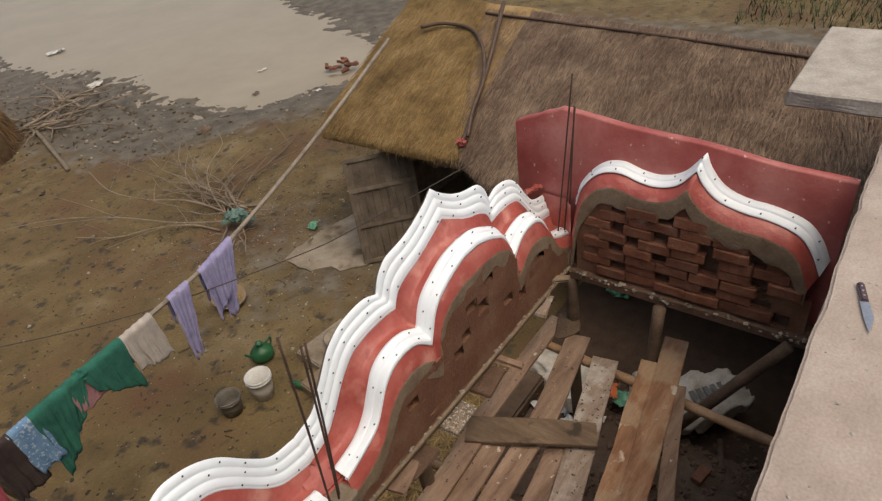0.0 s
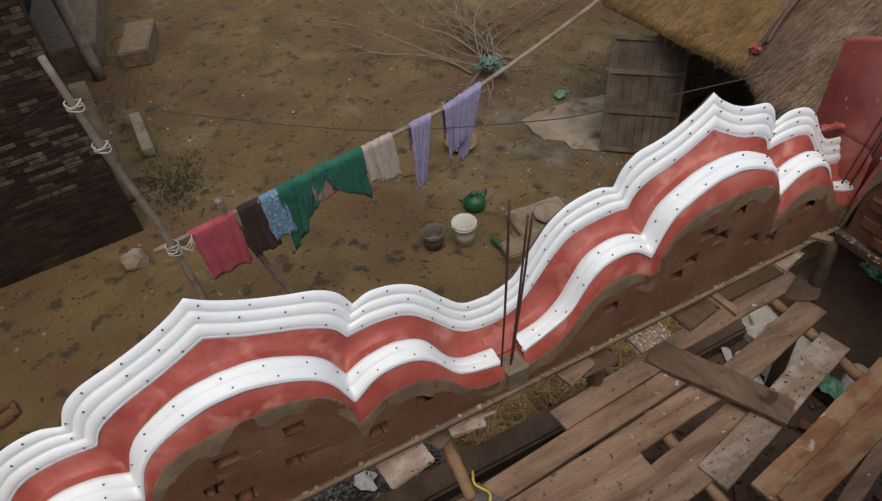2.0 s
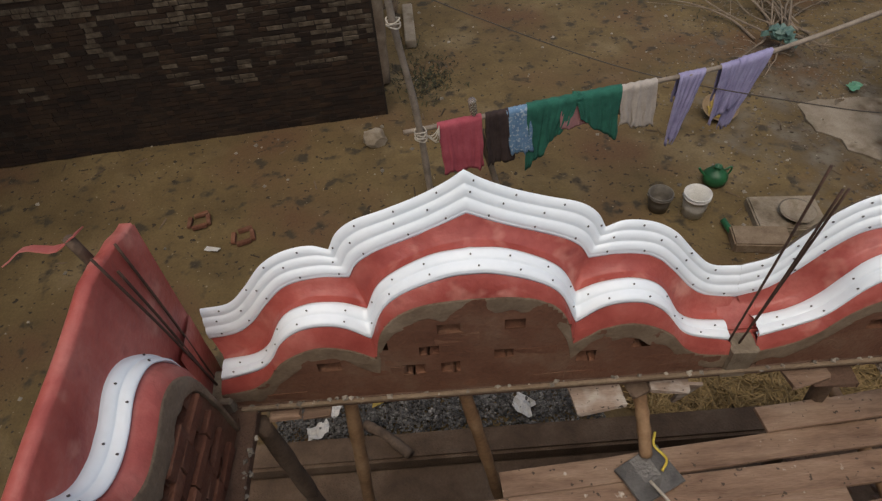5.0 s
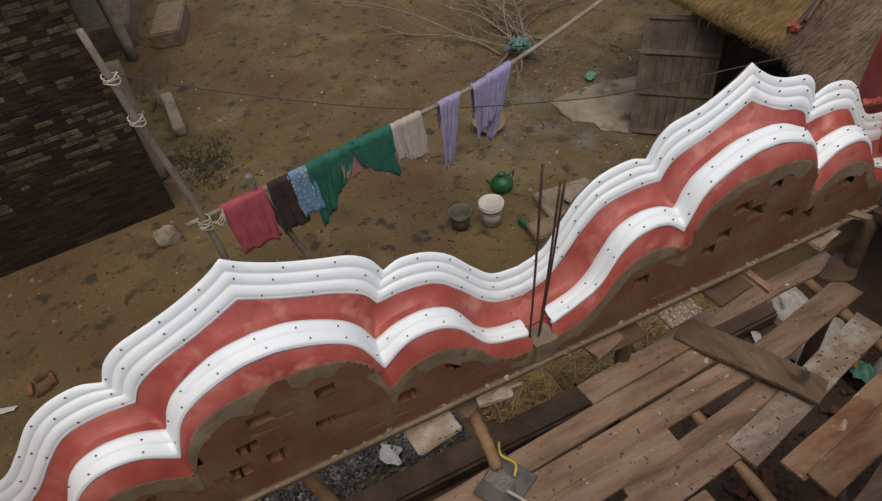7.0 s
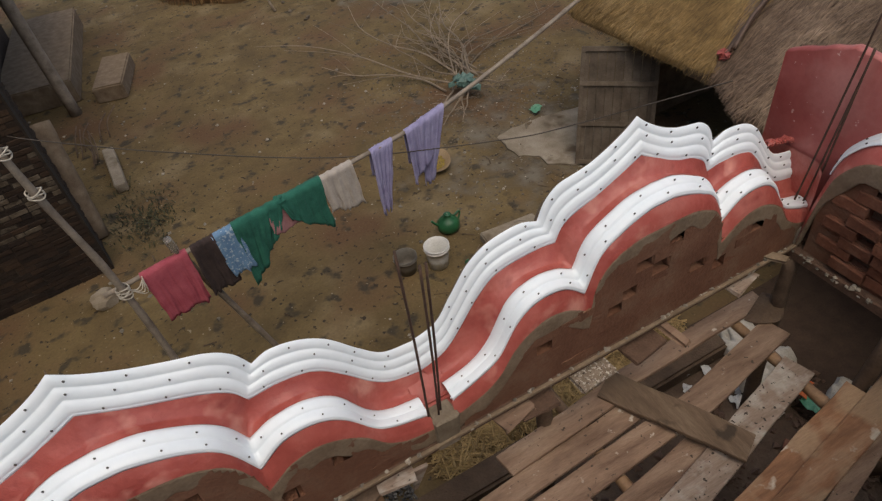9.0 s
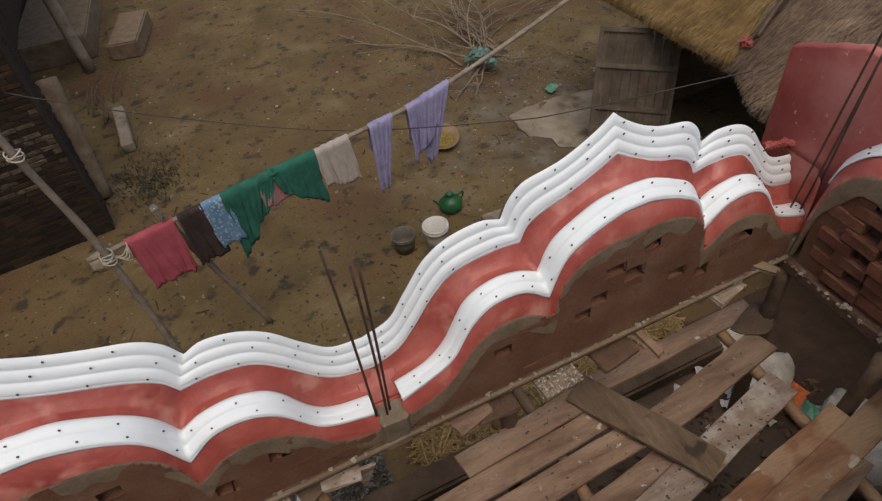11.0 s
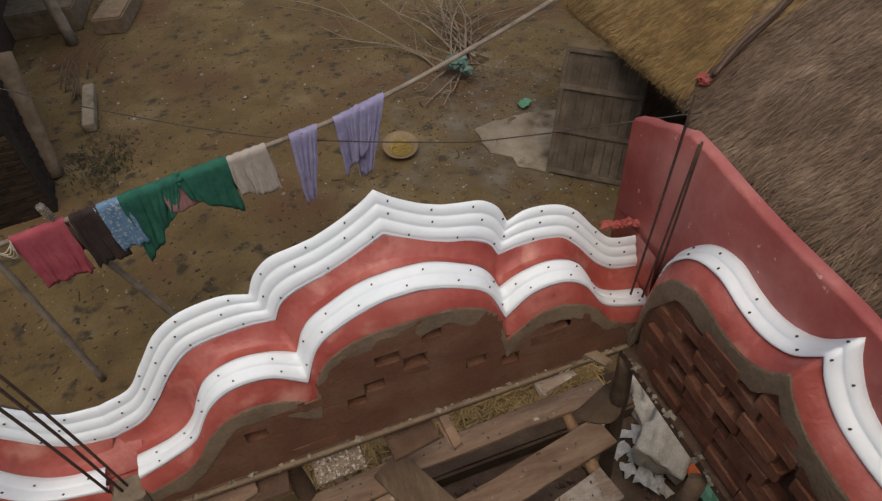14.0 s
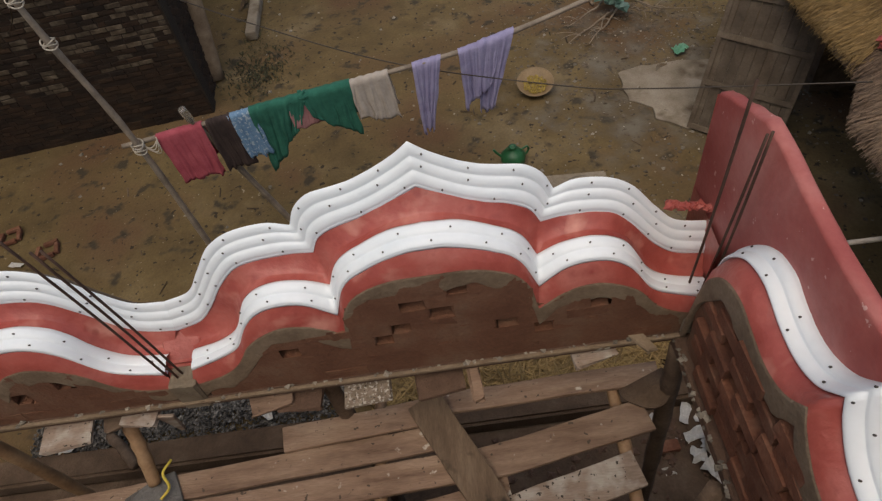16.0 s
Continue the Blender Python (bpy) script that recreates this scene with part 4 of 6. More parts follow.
for y in np.linspace(-3.2, 3.6, 9):
    ring = [eave(y) * 0.09 + ridge(y) * 0.91 + np.array((0.035 * math.cos(w), 0.01 * math.sin(3 * w), 0.085 + 0.035 * math.sin(w))) for w in np.linspace(0, 6.28, 9)]
    tube("lashing", ring, 0.008, M_HOSE, hut, n=4, steps=10)
tube("batten", [np.array((6.95, 2.96, 2.06)), eave(3.1) * 0.5 + ridge(3.1) * 0.5 + np.array((0, 0.1, 0.16)), ridge(3.55) + np.array((-0.2, 0, 0.14))], 0.04, M_HOSE, hut, n=6, steps=16, label="split bamboo batten tied over the thatch")
hose = tube("hose", [(6.95, 2.85, 2.2), (7.35, 3.0, 2.42), (7.9, 3.15, 2.65), (8.6, 3.6, 2.86), (9.05, 4.1, 2.98), (9.15, 4.75, 3.0), (8.95, 5.1, 2.97)], 0.03, M_HOSE, n=8, steps=50)
tagged(hose, "brown rubber hose curled on the thatch", "hose")
kn = Heap()
for _ in range(30):
    a = Vector((6.97, 2.98, 2.06)) + Vector([random.gauss(0, 0.028) for _ in range(3)])
    kn.add(*rock_v(a, 0.045))
tagged(kn.make("rag_knot", M_RED), "red rag knotted round the eave batten", "rag")

M_DOOR = material("grey-brown door timber", [(0.066, 0.048, 0.032), (0.110, 0.085, 0.060), (0.162, 0.131, 0.097)], 4, 50, 0.85, 0.3, vary=0.25)
# hut door leaf, leaning half open
door = thing("door_1", "weathered grey wooden door leaf leaning half open", "door", kind="structure", at=(5.97, 4.52, 0.02))
dx, dy = Vector((0.80, -0.72, 0)).normalized(), Vector((0.50, 0.40, 1.62))
ln_up = dy.length
upv = dy.normalized()
upv = (upv - dx * upv.dot(dx)).normalized()
nrm = dx.cross(upv).normalized()
DM = Matrix((dx, upv, nrm)).transposed().to_4x4()
DW, DH = 1.12, ln_up
for k in range(9):
    w = DW / 9
    part("board", box_bm(w - 0.006, DH - 0.05, 0.018, 0.003), M_DOOR, door, m=DM @ pose(w * (k + 0.5), DH / 2, random.uniform(-0.003, 0.003)))
for y in (0.03, DH * 0.36, DH * 0.70, DH - 0.03):
    part("rail", box_bm(DW, 0.07, 0.03, 0.004), M_DOOR, door, m=DM @ pose(DW / 2, y, 0.026))
for x in (0.03, DW - 0.03):
    part("stile", box_bm(0.06, DH, 0.034, 0.004), M_DOOR, door, m=DM @ pose(x, DH / 2, 0.02))

# ---- brick house across the yard ----
house = thing("wall_brick_house", "old weathered brick house wall, coloured dark for shade", "house", kind="structure")
HB0, HB1 = Vector((-9.5, 5.75, 0)), Vector((-0.88, 6.55, 0))
hd = (HB1 - HB0).normalized()
hang = math.atan2(hd.y, hd.x)
HL = (HB1 - HB0).length
# unseen upper height added to both cores, to shade the yard below
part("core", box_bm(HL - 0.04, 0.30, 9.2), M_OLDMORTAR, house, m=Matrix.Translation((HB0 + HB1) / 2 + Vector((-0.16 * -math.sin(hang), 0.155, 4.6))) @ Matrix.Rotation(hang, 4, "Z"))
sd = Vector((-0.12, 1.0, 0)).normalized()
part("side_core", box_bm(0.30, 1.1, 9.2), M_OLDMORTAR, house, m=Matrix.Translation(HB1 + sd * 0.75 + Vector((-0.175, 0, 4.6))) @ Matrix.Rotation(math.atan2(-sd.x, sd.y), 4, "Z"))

# tall wall added out of view to keep skylight off the left yard
shade_wall = thing("wall_yard_shade", "plain unseen wall added to shade the left of the yard", "wall", kind="structure")
part("core", box_bm(0.3, 11.0, 9.0, 0.02), M_MUD, shade_wall, m=pose(-7.75, 0.3, 4.5))
pillar = tube("leaning_log", [(-0.98, 7.45, 0), (-0.98, 7.85, 0.85), (-0.98, 8.25, 1.70)], 0.15, M_PLASTER, n=10, steps=10, wobble=0.06)
tagged(pillar, "thick mud-stained log leaning by the brick house corner", "log")
for k in range(9):
    a = Vector((-0.82 + 0.05 * k * math.sin(k), 9.6 + 0.12 * k, 0.03))
    st = tube("stick", [a, a + Vector((0.05, 0.45, 0.12)), a + Vector((-0.12 + 0.05 * k, 0.95, 0.08 + 0.04 * (k % 3)))], 0.012, M_DARKWOOD, n=5, steps=6, wobble=0.1)
    tagged(st, "dry stick leaning in the clutter by the house corner", "stick", "loose sticks")

# ---- clothes line ----
LINE = [(-0.55, 3.19, 2.13), (-0.28, 3.25, 2.105), (1.39, 3.60, 2.09), (2.88, 3.95, 2.05), (3.69, 4.20, 2.06), (4.84, 4.48, 2.22), (6.27, 4.82, 2.49), (8.3, 5.3, 2.95)]
line_pts = spline(LINE, 160)
cl = thing("clothes_pole", "long sagging bamboo pole tied up as a clothes line", "clothes line")
v, f = tube_data(line_pts[2:], 0.026, 0.032, 8, (0.1, 0.22, 0.35, 0.47, 0.6, 0.72, 0.85))
put("crossbar", mesh_of("crossbar", v, f, M_GREYPOLE, True), cl)
tube("upright", [(-0.18, 3.2, 0.0), (-0.27, 3.2, 2.1), (-0.40, 3.14, 3.3), (-0.47, 3.1, 4.15)], 0.038, M_GREYPOLE, cl, 0.028, n=8, knots=(0.2, 0.4, 0.6, 0.8), steps=30, label="grey upright bamboo post")
tube("prop", [(0.30, 3.38, 2.12), (0.50, 3.5, 1.2), (0.78, 3.62, 0.0)], 0.035, M_GREYPOLE, cl, n=8, knots=(0.3, 0.7), steps=16, label="leaning forked prop")
for z, x, n in ((2.1, -0.27, 5), (3.35, -0.40, 3), (3.75, -0.43, 3)):
    for k in range(n):
        ring = [(x + 0.06 * math.cos(w + k), 3.19 + (2.1 - z) * 0.05 + 0.06 * math.sin(w + k), z + (k - n / 2) * 0.025 + 0.012 * math.sin(2 * w)) for w in np.linspace(0, 2 * math.pi, 12)]
        tube("rope", ring, 0.007, M_ROPE, cl, n=5, steps=26, label="pale binding rope")
for k in range(4):
    tube("rope", [(-0.25, 3.2, 2.1), (-0.16 + 0.02 * k, 3.2, 2.05 - 0.03 * k), (-0.08, 3.24, 2.11 + 0.01 * k)], 0.006, M_ROPE, cl, n=5, steps=12)


def at_line(x):
    return Vector([float(np.interp(x, line_pts[:, 0], line_pts[:, k])) for k in range(3)])


def garment(name, x0, x1, front, back, mat, label, folds=5, swing=0.0, depth=0.035, taper=0.0, seed=0.0, hem=0.05, tilt=0.0, over=0.034):
    """A cloth hung over the pole from x0 to x1: front and back drops, with folds that deepen downwards."""
    nu, nv = 84, 34
    verts = []
    for i in range(nu):
        s = i / (nu - 1)
        for j in range(nv):
            t = j / (nv - 1) * 2 - 1
            q = abs(t)
            fl = (front if t < 0 else back) * (1 + tilt * (s - 0.5)) + hem * noise.noise((s * 4, seed, 1 if t < 0 else 2)) + 0.4 * hem * noise.noise((s * 13, seed, 3))
            xx = x0 + (x1 - x0) * (0.5 + (s - 0.5) * (1 - taper * q))
            p = at_line(xx)
            side = -1 if t < 0 else 1
            if q < 0.08:
                w = q / 0.08
                off, down = side * over * math.sin(w * math.pi / 2), over * math.cos(w * math.pi / 2)
            else:
                r = (q - 0.08) / 0.92
                off, down = side * (over + 0.02 * r), -fl * r
            amp = 0.62 * depth * min(1.0, q * 1.3 + 0.12) * (0.6 + 0.8 * abs(noise.noise((s * 5, seed, 4))))
            w = 1.9 * noise.noise((s * folds * 1.5 + 0.25 * q, q * 0.7, seed)) + 0.9 * noise.noise((s * folds * 3.4, q * 1.6, seed + 3))
            off += amp * w * (1 if t < 0 else 0.7)
            off += side * 0.012 * q * abs(noise.noise((s * 14, q * 5 + s * 3, seed + 8)))
            lat = 0.8 * amp * noise.noise((s * folds * 1.5, q, seed + 12)) + swing * q + 0.03 * q * noise.noise((s * 6, q * 3, seed + 5))
            verts.append((p.x + lat, p.y + off, p.z + down + 0.01 * noise.noise((s * 9, q * 6, seed))))
    faces = [(i * nv + j, i * nv + j + 1, (i + 1) * nv + j + 1, (i + 1) * nv + j) for i in range(nu - 1) for j in range(nv - 1)]
    ob = put(name, mesh_of(name, verts, faces, mat, True))
    sol = ob.modifiers.new("thickness", "SOLIDIFY")
    sol.thickness = 0.006
    return tagged(ob, label, "laundry", "laundry on the pole")


garment("pink_cloth", -0.10, 0.36, 0.60, 0.45, M_PINK, "raspberry pink cloth draped over the clothes pole", 7, 0.03, 0.030, 0.05, 1.0)
garment("dark_cloth", 0.40, 0.64, 0.60, 0.5, M_BLACK, "dark brown garment bunched on the clothes pole", 3, 0.05, 0.060, -0.25, 2.0, 0.12)
garment("blue_cloth", 0.62, 0.86, 0.52, 0.4, M_BLUE, "faded blue patterned shirt hung on the clothes pole", 4, 0.06, 0.035, -0.05, 3.0, 0.08)
garment("green_cloth", 0.84, 1.42, 0.55, 0.40, M_GREEN, "long bottle-green cloth draped on the clothes pole", 9, -0.06, 0.030, 0.22, 4.0, 0.05, -0.95, 0.045)
garment("green_cloth", 1.36, 1.88, 0.44, 0.30, M_GREEN, "bottle-green cloth knotted on the clothes pole", 8, 0.04, 0.030, 0.15, 5.0, 0.05, 0.9, 0.045)
garment("pink_towel", 1.20, 1.56, 0.34, 0.40, cloth_material("dusty pink cotton", (0.30, 0.14, 0.15), (0.42, 0.22, 0.22)), "dusty pink cloth behind the green one", 2, 0.0, 0.004, 0.1, 5.5, 0.02, over=0.029)
garment("beige_cloth", 1.87, 2.28, 0.50, 0.4, M_BEIGE, "greyish beige towel hung on the clothes pole", 5, 0.04, 0.034, -0.05, 6.0, 0.08, 0.25)
garment("lilac_cloth", 2.54, 2.86, 0.86, 0.35, M_LILAC, "lilac trousers hung over the clothes pole", 4, -0.10, 0.045, 0.60, 7.0, 0.10)
garment("lilac_cloth", 3.04, 3.52, 0.62, 0.40, M_LILAC, "lilac tunic bunched over the clothes pole", 6, -0.06, 0.060, 0.30, 8.0, 0.10, -0.3)
garment("lilac_cloth", 3.26, 3.68, 0.88, 0.50, M_LILAC, "lilac trouser leg hanging from the clothes pole", 4, -0.16, 0.040, 0.62, 9.0, 0.08, over=0.045)
kn = Heap()
for _ in range(26):
    kn.add(*rock_v(at_line(1.39) + Vector([random.uniform(-0.05, 0.05) for _ in range(3)]), 0.03))
tagged(kn.make("cloth_knot", M_GREEN, smooth=True), "knot of bottle-green cloth on the pole", "laundry", "laundry on the pole")

wire = tube("cable", [(-0.9, 5.76, 2.72), (-0.58, 5.61, 2.6), (0.56, 5.08, 2.25), (2.27, 4.29, 1.87), (4.03, 3.48, 1.80), (4.82, 3.12, 1.87), (6.6, 2.5, 2.05)], 0.007, M_CABLE, n=6, steps=70)
tagged(wire, "thin black cable slung across the yard", "cable")


# ---- vessels in the yard ----
def bucket(at, r, h, mat, rim, label, handle=True, name="bucket"):
    b = thing(name, label, "bucket", "buckets", at=at)
    prof = [(r * 0.80, 0), (r * 0.86, h * 0.4), (r * 0.97, h * 0.82), (r * 1.06, h * 0.84), (r * 1.06, h * 0.88), (r * 0.99, h * 0.89), (r, h * 0.96), (r * 1.06, h * 0.97), (r * 1.06, h), (r * 0.97, h), (r * 0.92, h * 0.5), (r * 0.78, 0.012), (0.0, 0.011)]
    part("body", lathe_bm(prof, 28), mat, b, smooth=True)
    if handle:
        pts = [(r * 1.05 * math.cos(w), r * 1.05 * math.sin(w), h * 0.9 - 0.10 * abs(math.sin(w))) for w in np.linspace(0, math.pi, 14)]
        tube("handle", pts, 0.005, rim, b, n=5, steps=24, label="wire handle")
    return b


bucket((3.13, 3.80, 0.0), 0.165, 0.36, M_WHITEPL, M_STEEL, "scuffed white plastic paint bucket on the earth")
bucket((2.72, 3.95, 0.0), 0.155, 0.27, M_GREYPL, M_STEEL, "grimy dark bucket on the earth")
can = thing("watering_can", "dark green plastic jug beside the buckets", "jug", at=(3.60, 4.36, 0))
part("body", lathe_bm([(0.12, 0), (0.16, 0.04), (0.165, 0.13), (0.11, 0.20), (0.05, 0.23), (0.045, 0.27), (0.055, 0.28), (0.03, 0.28), (0, 0.22)], 20), M_GREENPL, can, smooth=True)
tube("handle", [(0.10, 0, 0.20), (0.19, 0.02, 0.23), (0.21, 0.03, 0.16), (0.16, 0.02, 0.08)], 0.014, M_GREENPL, can, n=6, steps=16)
tube("spout", [(-0.14, 0, 0.12), (-0.22, 0.0, 0.22), (-0.25, 0, 0.27)], 0.018, M_GREENPL, can, n=6, steps=10)
bot = thing("bottle", "green plastic bottle lying on the cement edge", "bottle", at=(3.44, 3.58, 0.06))
part("body", lathe_bm([(0.0, 0), (0.04, 0.01), (0.042, 0.2), (0.03, 0.25), (0.014, 0.28), (0.014, 0.31), (0, 0.31)], 14), M_GREENPL, bot, m=pose(0, 0, 0, 90, 0, 8), smooth=True)
bas = thing("basin", "beige round basin with yellow mash on the earth", "basin", at=(4.15, 5.82, 0.05))
bas.rotation_euler = (radians(15), 0, 0)
part("bowl", lathe_bm([(0.16, 0), (0.22, 0.06), (0.255, 0.13), (0.272, 0.135), (0.25, 0.128), (0.205, 0.06), (0.0, 0.03)], 28), M_BASIN, bas, smooth=True)
mash = Heap()
for _ in range(260):
    w, q = random.uniform(0, 6.28), 0.17 * math.sqrt(random.random())
    mash.add(*rock_v((q * math.cos(w), q * math.sin(w), 0.06 + random.uniform(0, 0.02)), random.uniform(0.01, 0.022)))
mash.make("mash", M_MASH, bas, "yellow grain mash", "stuff")

# cement washing place
wash = thing("washing_slab", "low grey cement washing slab with a sunken bowl", "slab", at=(0, 0, 0))
bm = box_bm(0.85, 0.62, 0.16, 0.02, 2)
part("block", bm, M_APRON, wash, m=pose(4.25, 3.58, 0.03, 0, 0, -5))
part("curb", box_bm(0.68, 0.34, 0.16, 0.02, 2), M_PLASTER, wash, "damp grey-brown cement block", m=pose(3.76, 3.20, 0.06, 0, 0, -8))
part("bowl", lathe_bm([(0.14, 0), (0.21, 0.07), (0.225, 0.075), (0.20, 0.07), (0.12, 0.012), (0, 0.01)], 24), M_APRON, wash, "worn grey bowl", m=pose(4.33, 3.52, 0.11), smooth=True)
apron = thing("cement_apron", "broken pale cement apron by the hut door", "slab", kind="structure")
ring = []
corners = [(5.40, 5.87), (5.75, 5.98), (6.3, 5.93), (7.06, 5.80), (7.05, 5.1), (6.55, 4.62), (5.98, 4.48), (5.62, 4.78), (5.66, 5.0), (5.37, 5.24)]
bm = bmesh.new()
for k, p in enumerate(corners):
    q = corners[(k + 1) % len(corners)]
    for j in range(5):
        x, y = p[0] + (q[0] - p[0]) * j / 5, p[1] + (q[1] - p[1]) * j / 5
        ring.append(bm.verts.new((x + 0.05 * noise.noise((x * 5, y * 5, 1)), y + 0.05 * noise.noise((x * 5, y * 5, 6)), 0.022)))
fc = bm.faces.new(ring)
ex = bmesh.ops.extrude_face_region(bm, geom=[fc])
bmesh.ops.translate(bm, vec=(0, 0, -0.14), verts=[g for g in ex["geom"] if isinstance(g, bmesh.types.BMVert)])
bmesh.ops.recalc_face_normals(bm, faces=bm.faces[:])
part("piece", bm, M_APRON, apron)


# ---- scatter on the ground ----
def rock(at, r, mat, label, name="stone"):
    bm = bmesh.new()
    bmesh.ops.create_icosphere(bm, subdivisions=2, radius=r)
    for v in bm.verts:
        v.co *= 1 + 0.35 * noise.noise(v.co * (2.2 / r) * 0.5 + Vector(at))
        v.co.z *= 0.75
    ob = part(name, bm, mat, None, m=pose(at[0], at[1], at[2] + r * 0.45))
    return tagged(ob, label, "stone")


rock((-1.07, 5.85, 0), 0.18, M_APRON, "pale grey lump of concrete near the brick wall")
rock((8.46, 12.3, -0.1), 0.17, M_DARKWOOD, "dark stone on the muddy shore")
gravel = Heap()
for _ in range(6500):
    x = random.uniform(-2.0, 1.35)
    y = 1.22 + 0.16 * random.gauss(0, 1) + 0.1 * noise.noise((x * 2, 0, 0))
    if not 0.86 < y < 1.75:
        continue
    gravel.add(*rock_v((x, y, 0.015 + 0.09 * math.exp(-((y - 1.2) / 0.25) ** 2) * random.random()), random.uniform(0.010, 0.024)))
tagged(gravel.make("gravel", M_GRAVEL), "heap of grey crushed stone along the plinth", "gravel", kind="stuff")
straw = Heap()


def lay(h, x, y, z, ln, r, ang, tilt=0.0):
    a = Vector((x, y, z))
    d = Vector((math.cos(ang) * math.cos(tilt), math.sin(ang) * math.cos(tilt), math.sin(tilt)))
    n = Vector((-math.sin(ang), math.cos(ang), 0)) * r
    p, q = a - d * ln / 2, a + d * ln / 2
    u = Vector((0, 0, r * 1.3))
    h.add([p - n, p + n, p + u, q - n, q + n, q + u], [(0, 1, 4, 3), (1, 2, 5, 4), (2, 0, 3, 5), (0, 2, 1), (3, 4, 5)])


for _ in range(4600):
    x, y = random.uniform(1.7, 4.9), 1.3 + 0.28 * random.gauss(0, 1)
    if y < 0.88:
        continue
    lay(straw, x, y, 0.02 + 0.13 * random.random() * math.exp(-((y - 1.25) / 0.4) ** 2), random.uniform(0.1, 0.34), random.uniform(0.004, 0.009), random.uniform(0, 6.28), random.uniform(-0.25, 0.25))
tagged(straw.make("straw", M_STRAW), "scattered yellow straw beside the plinth", "straw", kind="stuff")

crumbs, leaves = Heap(), Heap()
for _ in range(5200):
    x, y = random.uniform(-6, 17), random.uniform(1.0, 24)
    s = shore(x, y)
    if s > 0.2:
        continue
    dens = 0.16 + (0.7 if s > -4 else 0) + (0.5 if (x - 5.6) ** 2 + (y - 5) ** 2 < 7 else 0) + (0.35 if x < 0.6 and y > 5.5 else 0)
    if random.random() > dens:
        continue
    z = ground_height(x, y)
    if random.random() < 0.55:
        crumbs.add(*rock_v((x, y, z + 0.004), random.uniform(0.012, 0.045) * (1.4 if s > -3 else 1)))
    else:
        lay(leaves, x, y, z + 0.01, random.uniform(0.04, 0.2), random.uniform(0.004, 0.014), random.uniform(0, 6.28), random.uniform(-0.1, 0.1))
tagged(crumbs.make("pebbles", M_STONE), "scattered clods and stone chips on the yard", "pebbles", kind="stuff")
tagged(leaves.make("leaf_litter", M_LITTER), "scattered dry leaves and chaff on the yard", "litter", kind="stuff")
weeds = Heap()
for _ in range(620):
    k = random.random()
    if k < 0.75:
        x, y = random.gauss(-0.22, 0.26), random.gauss(7.45, 0.36)
    elif k < 0.92:
        x, y = random.gauss(-0.5, 0.18), random.gauss(8.2, 0.7)
    else:
        x, y = random.gauss(5.2, 0.5), random.gauss(8.6, 0.6)
    ln = random.uniform(0.03, 0.10)
    w = random.uniform(0, 6.28)
    p = Vector((x, y, ground_height(x, y)))
    t = p + Vector((ln * math.cos(w), ln * math.sin(w), ln * 0.5))
    n = Vector((-math.sin(w), math.cos(w), 0)) * 0.012
    weeds.add([p - n * 0.4, p + n * 0.4, (p + t) / 2 + n + Vector((0, 0, 0.02)), t, (p + t) / 2 - n + Vector((0, 0, 0.02))], [(0, 1, 2, 4), (4, 2, 3)])
tagged(weeds.make("weeds", M_WEED), "low dark green weeds on the yard's edge", "weeds", kind="stuff")


verge = Heap()
for _ in range(7000):
    x, y = random.uniform(19.5, 34), random.uniform(-9, 2.6)
    ln, w = random.uniform(0.15, 0.4), random.uniform(0, 6.28)
    p = Vector((x, y, ground_height(x, y)))
    t = p + Vector((ln * 0.6 * math.cos(w), ln * 0.6 * math.sin(w), ln))
    n = Vector((-math.sin(w), math.cos(w), 0)) * 0.018
    verge.add([p - n, p + n, t], [(0, 1, 2)])
tagged(verge.make("grass", M_GRASS), "rough dark green grass beyond the hut", "grass", kind="stuff")


def brush(at, count, reach, label, lean=(0, 0), seed=1, spread=0.75, loose=0.16, thick=1.0):
    """A heap of cut branches: forked, crooked, lying over one another."""
    random.seed(seed)
    b = thing("brushwood", label, "branches", "brushwood heaps", at=at)
    for _ in range(count):
        w = random.uniform(0, 6.28) if not lean[0] and not lean[1] else math.atan2(lean[1], lean[0]) + random.gauss(0, spread)
        ln = reach * random.uniform(0.5, 1.1)
        z0 = random.uniform(0.02, 0.2)
        o = Vector((random.gauss(0, reach * loose), random.gauss(0, reach * loose), z0))
        pts = [o]
        for k in range(4):
            w += random.gauss(0, 0.25)
            o = o + Vector((math.cos(w), math.sin(w), random.uniform(-0.10, 0.26))) * ln / 4
            o.z = max(0.02, o.z)
            pts.append(o)
        tube("branch", pts, thick * random.uniform(0.010, 0.026), M_TWIG, b, 0.006, n=5, steps=14)
        for _k in range(3):
            i = random.randrange(1, 4)
            ww = w + random.choice((-1, 1)) * random.uniform(0.4, 1.0)
            q = pts[i] + Vector((math.cos(ww), math.sin(ww), random.uniform(0, 0.5))) * ln * random.uniform(0.15, 0.35)
            tube("branch", [pts[i], (pts[i] + q) / 2 + Vector((0, 0, 0.03)), q], 0.007, M_TWIG, b, 0.004, n=4, steps=7)
    return b


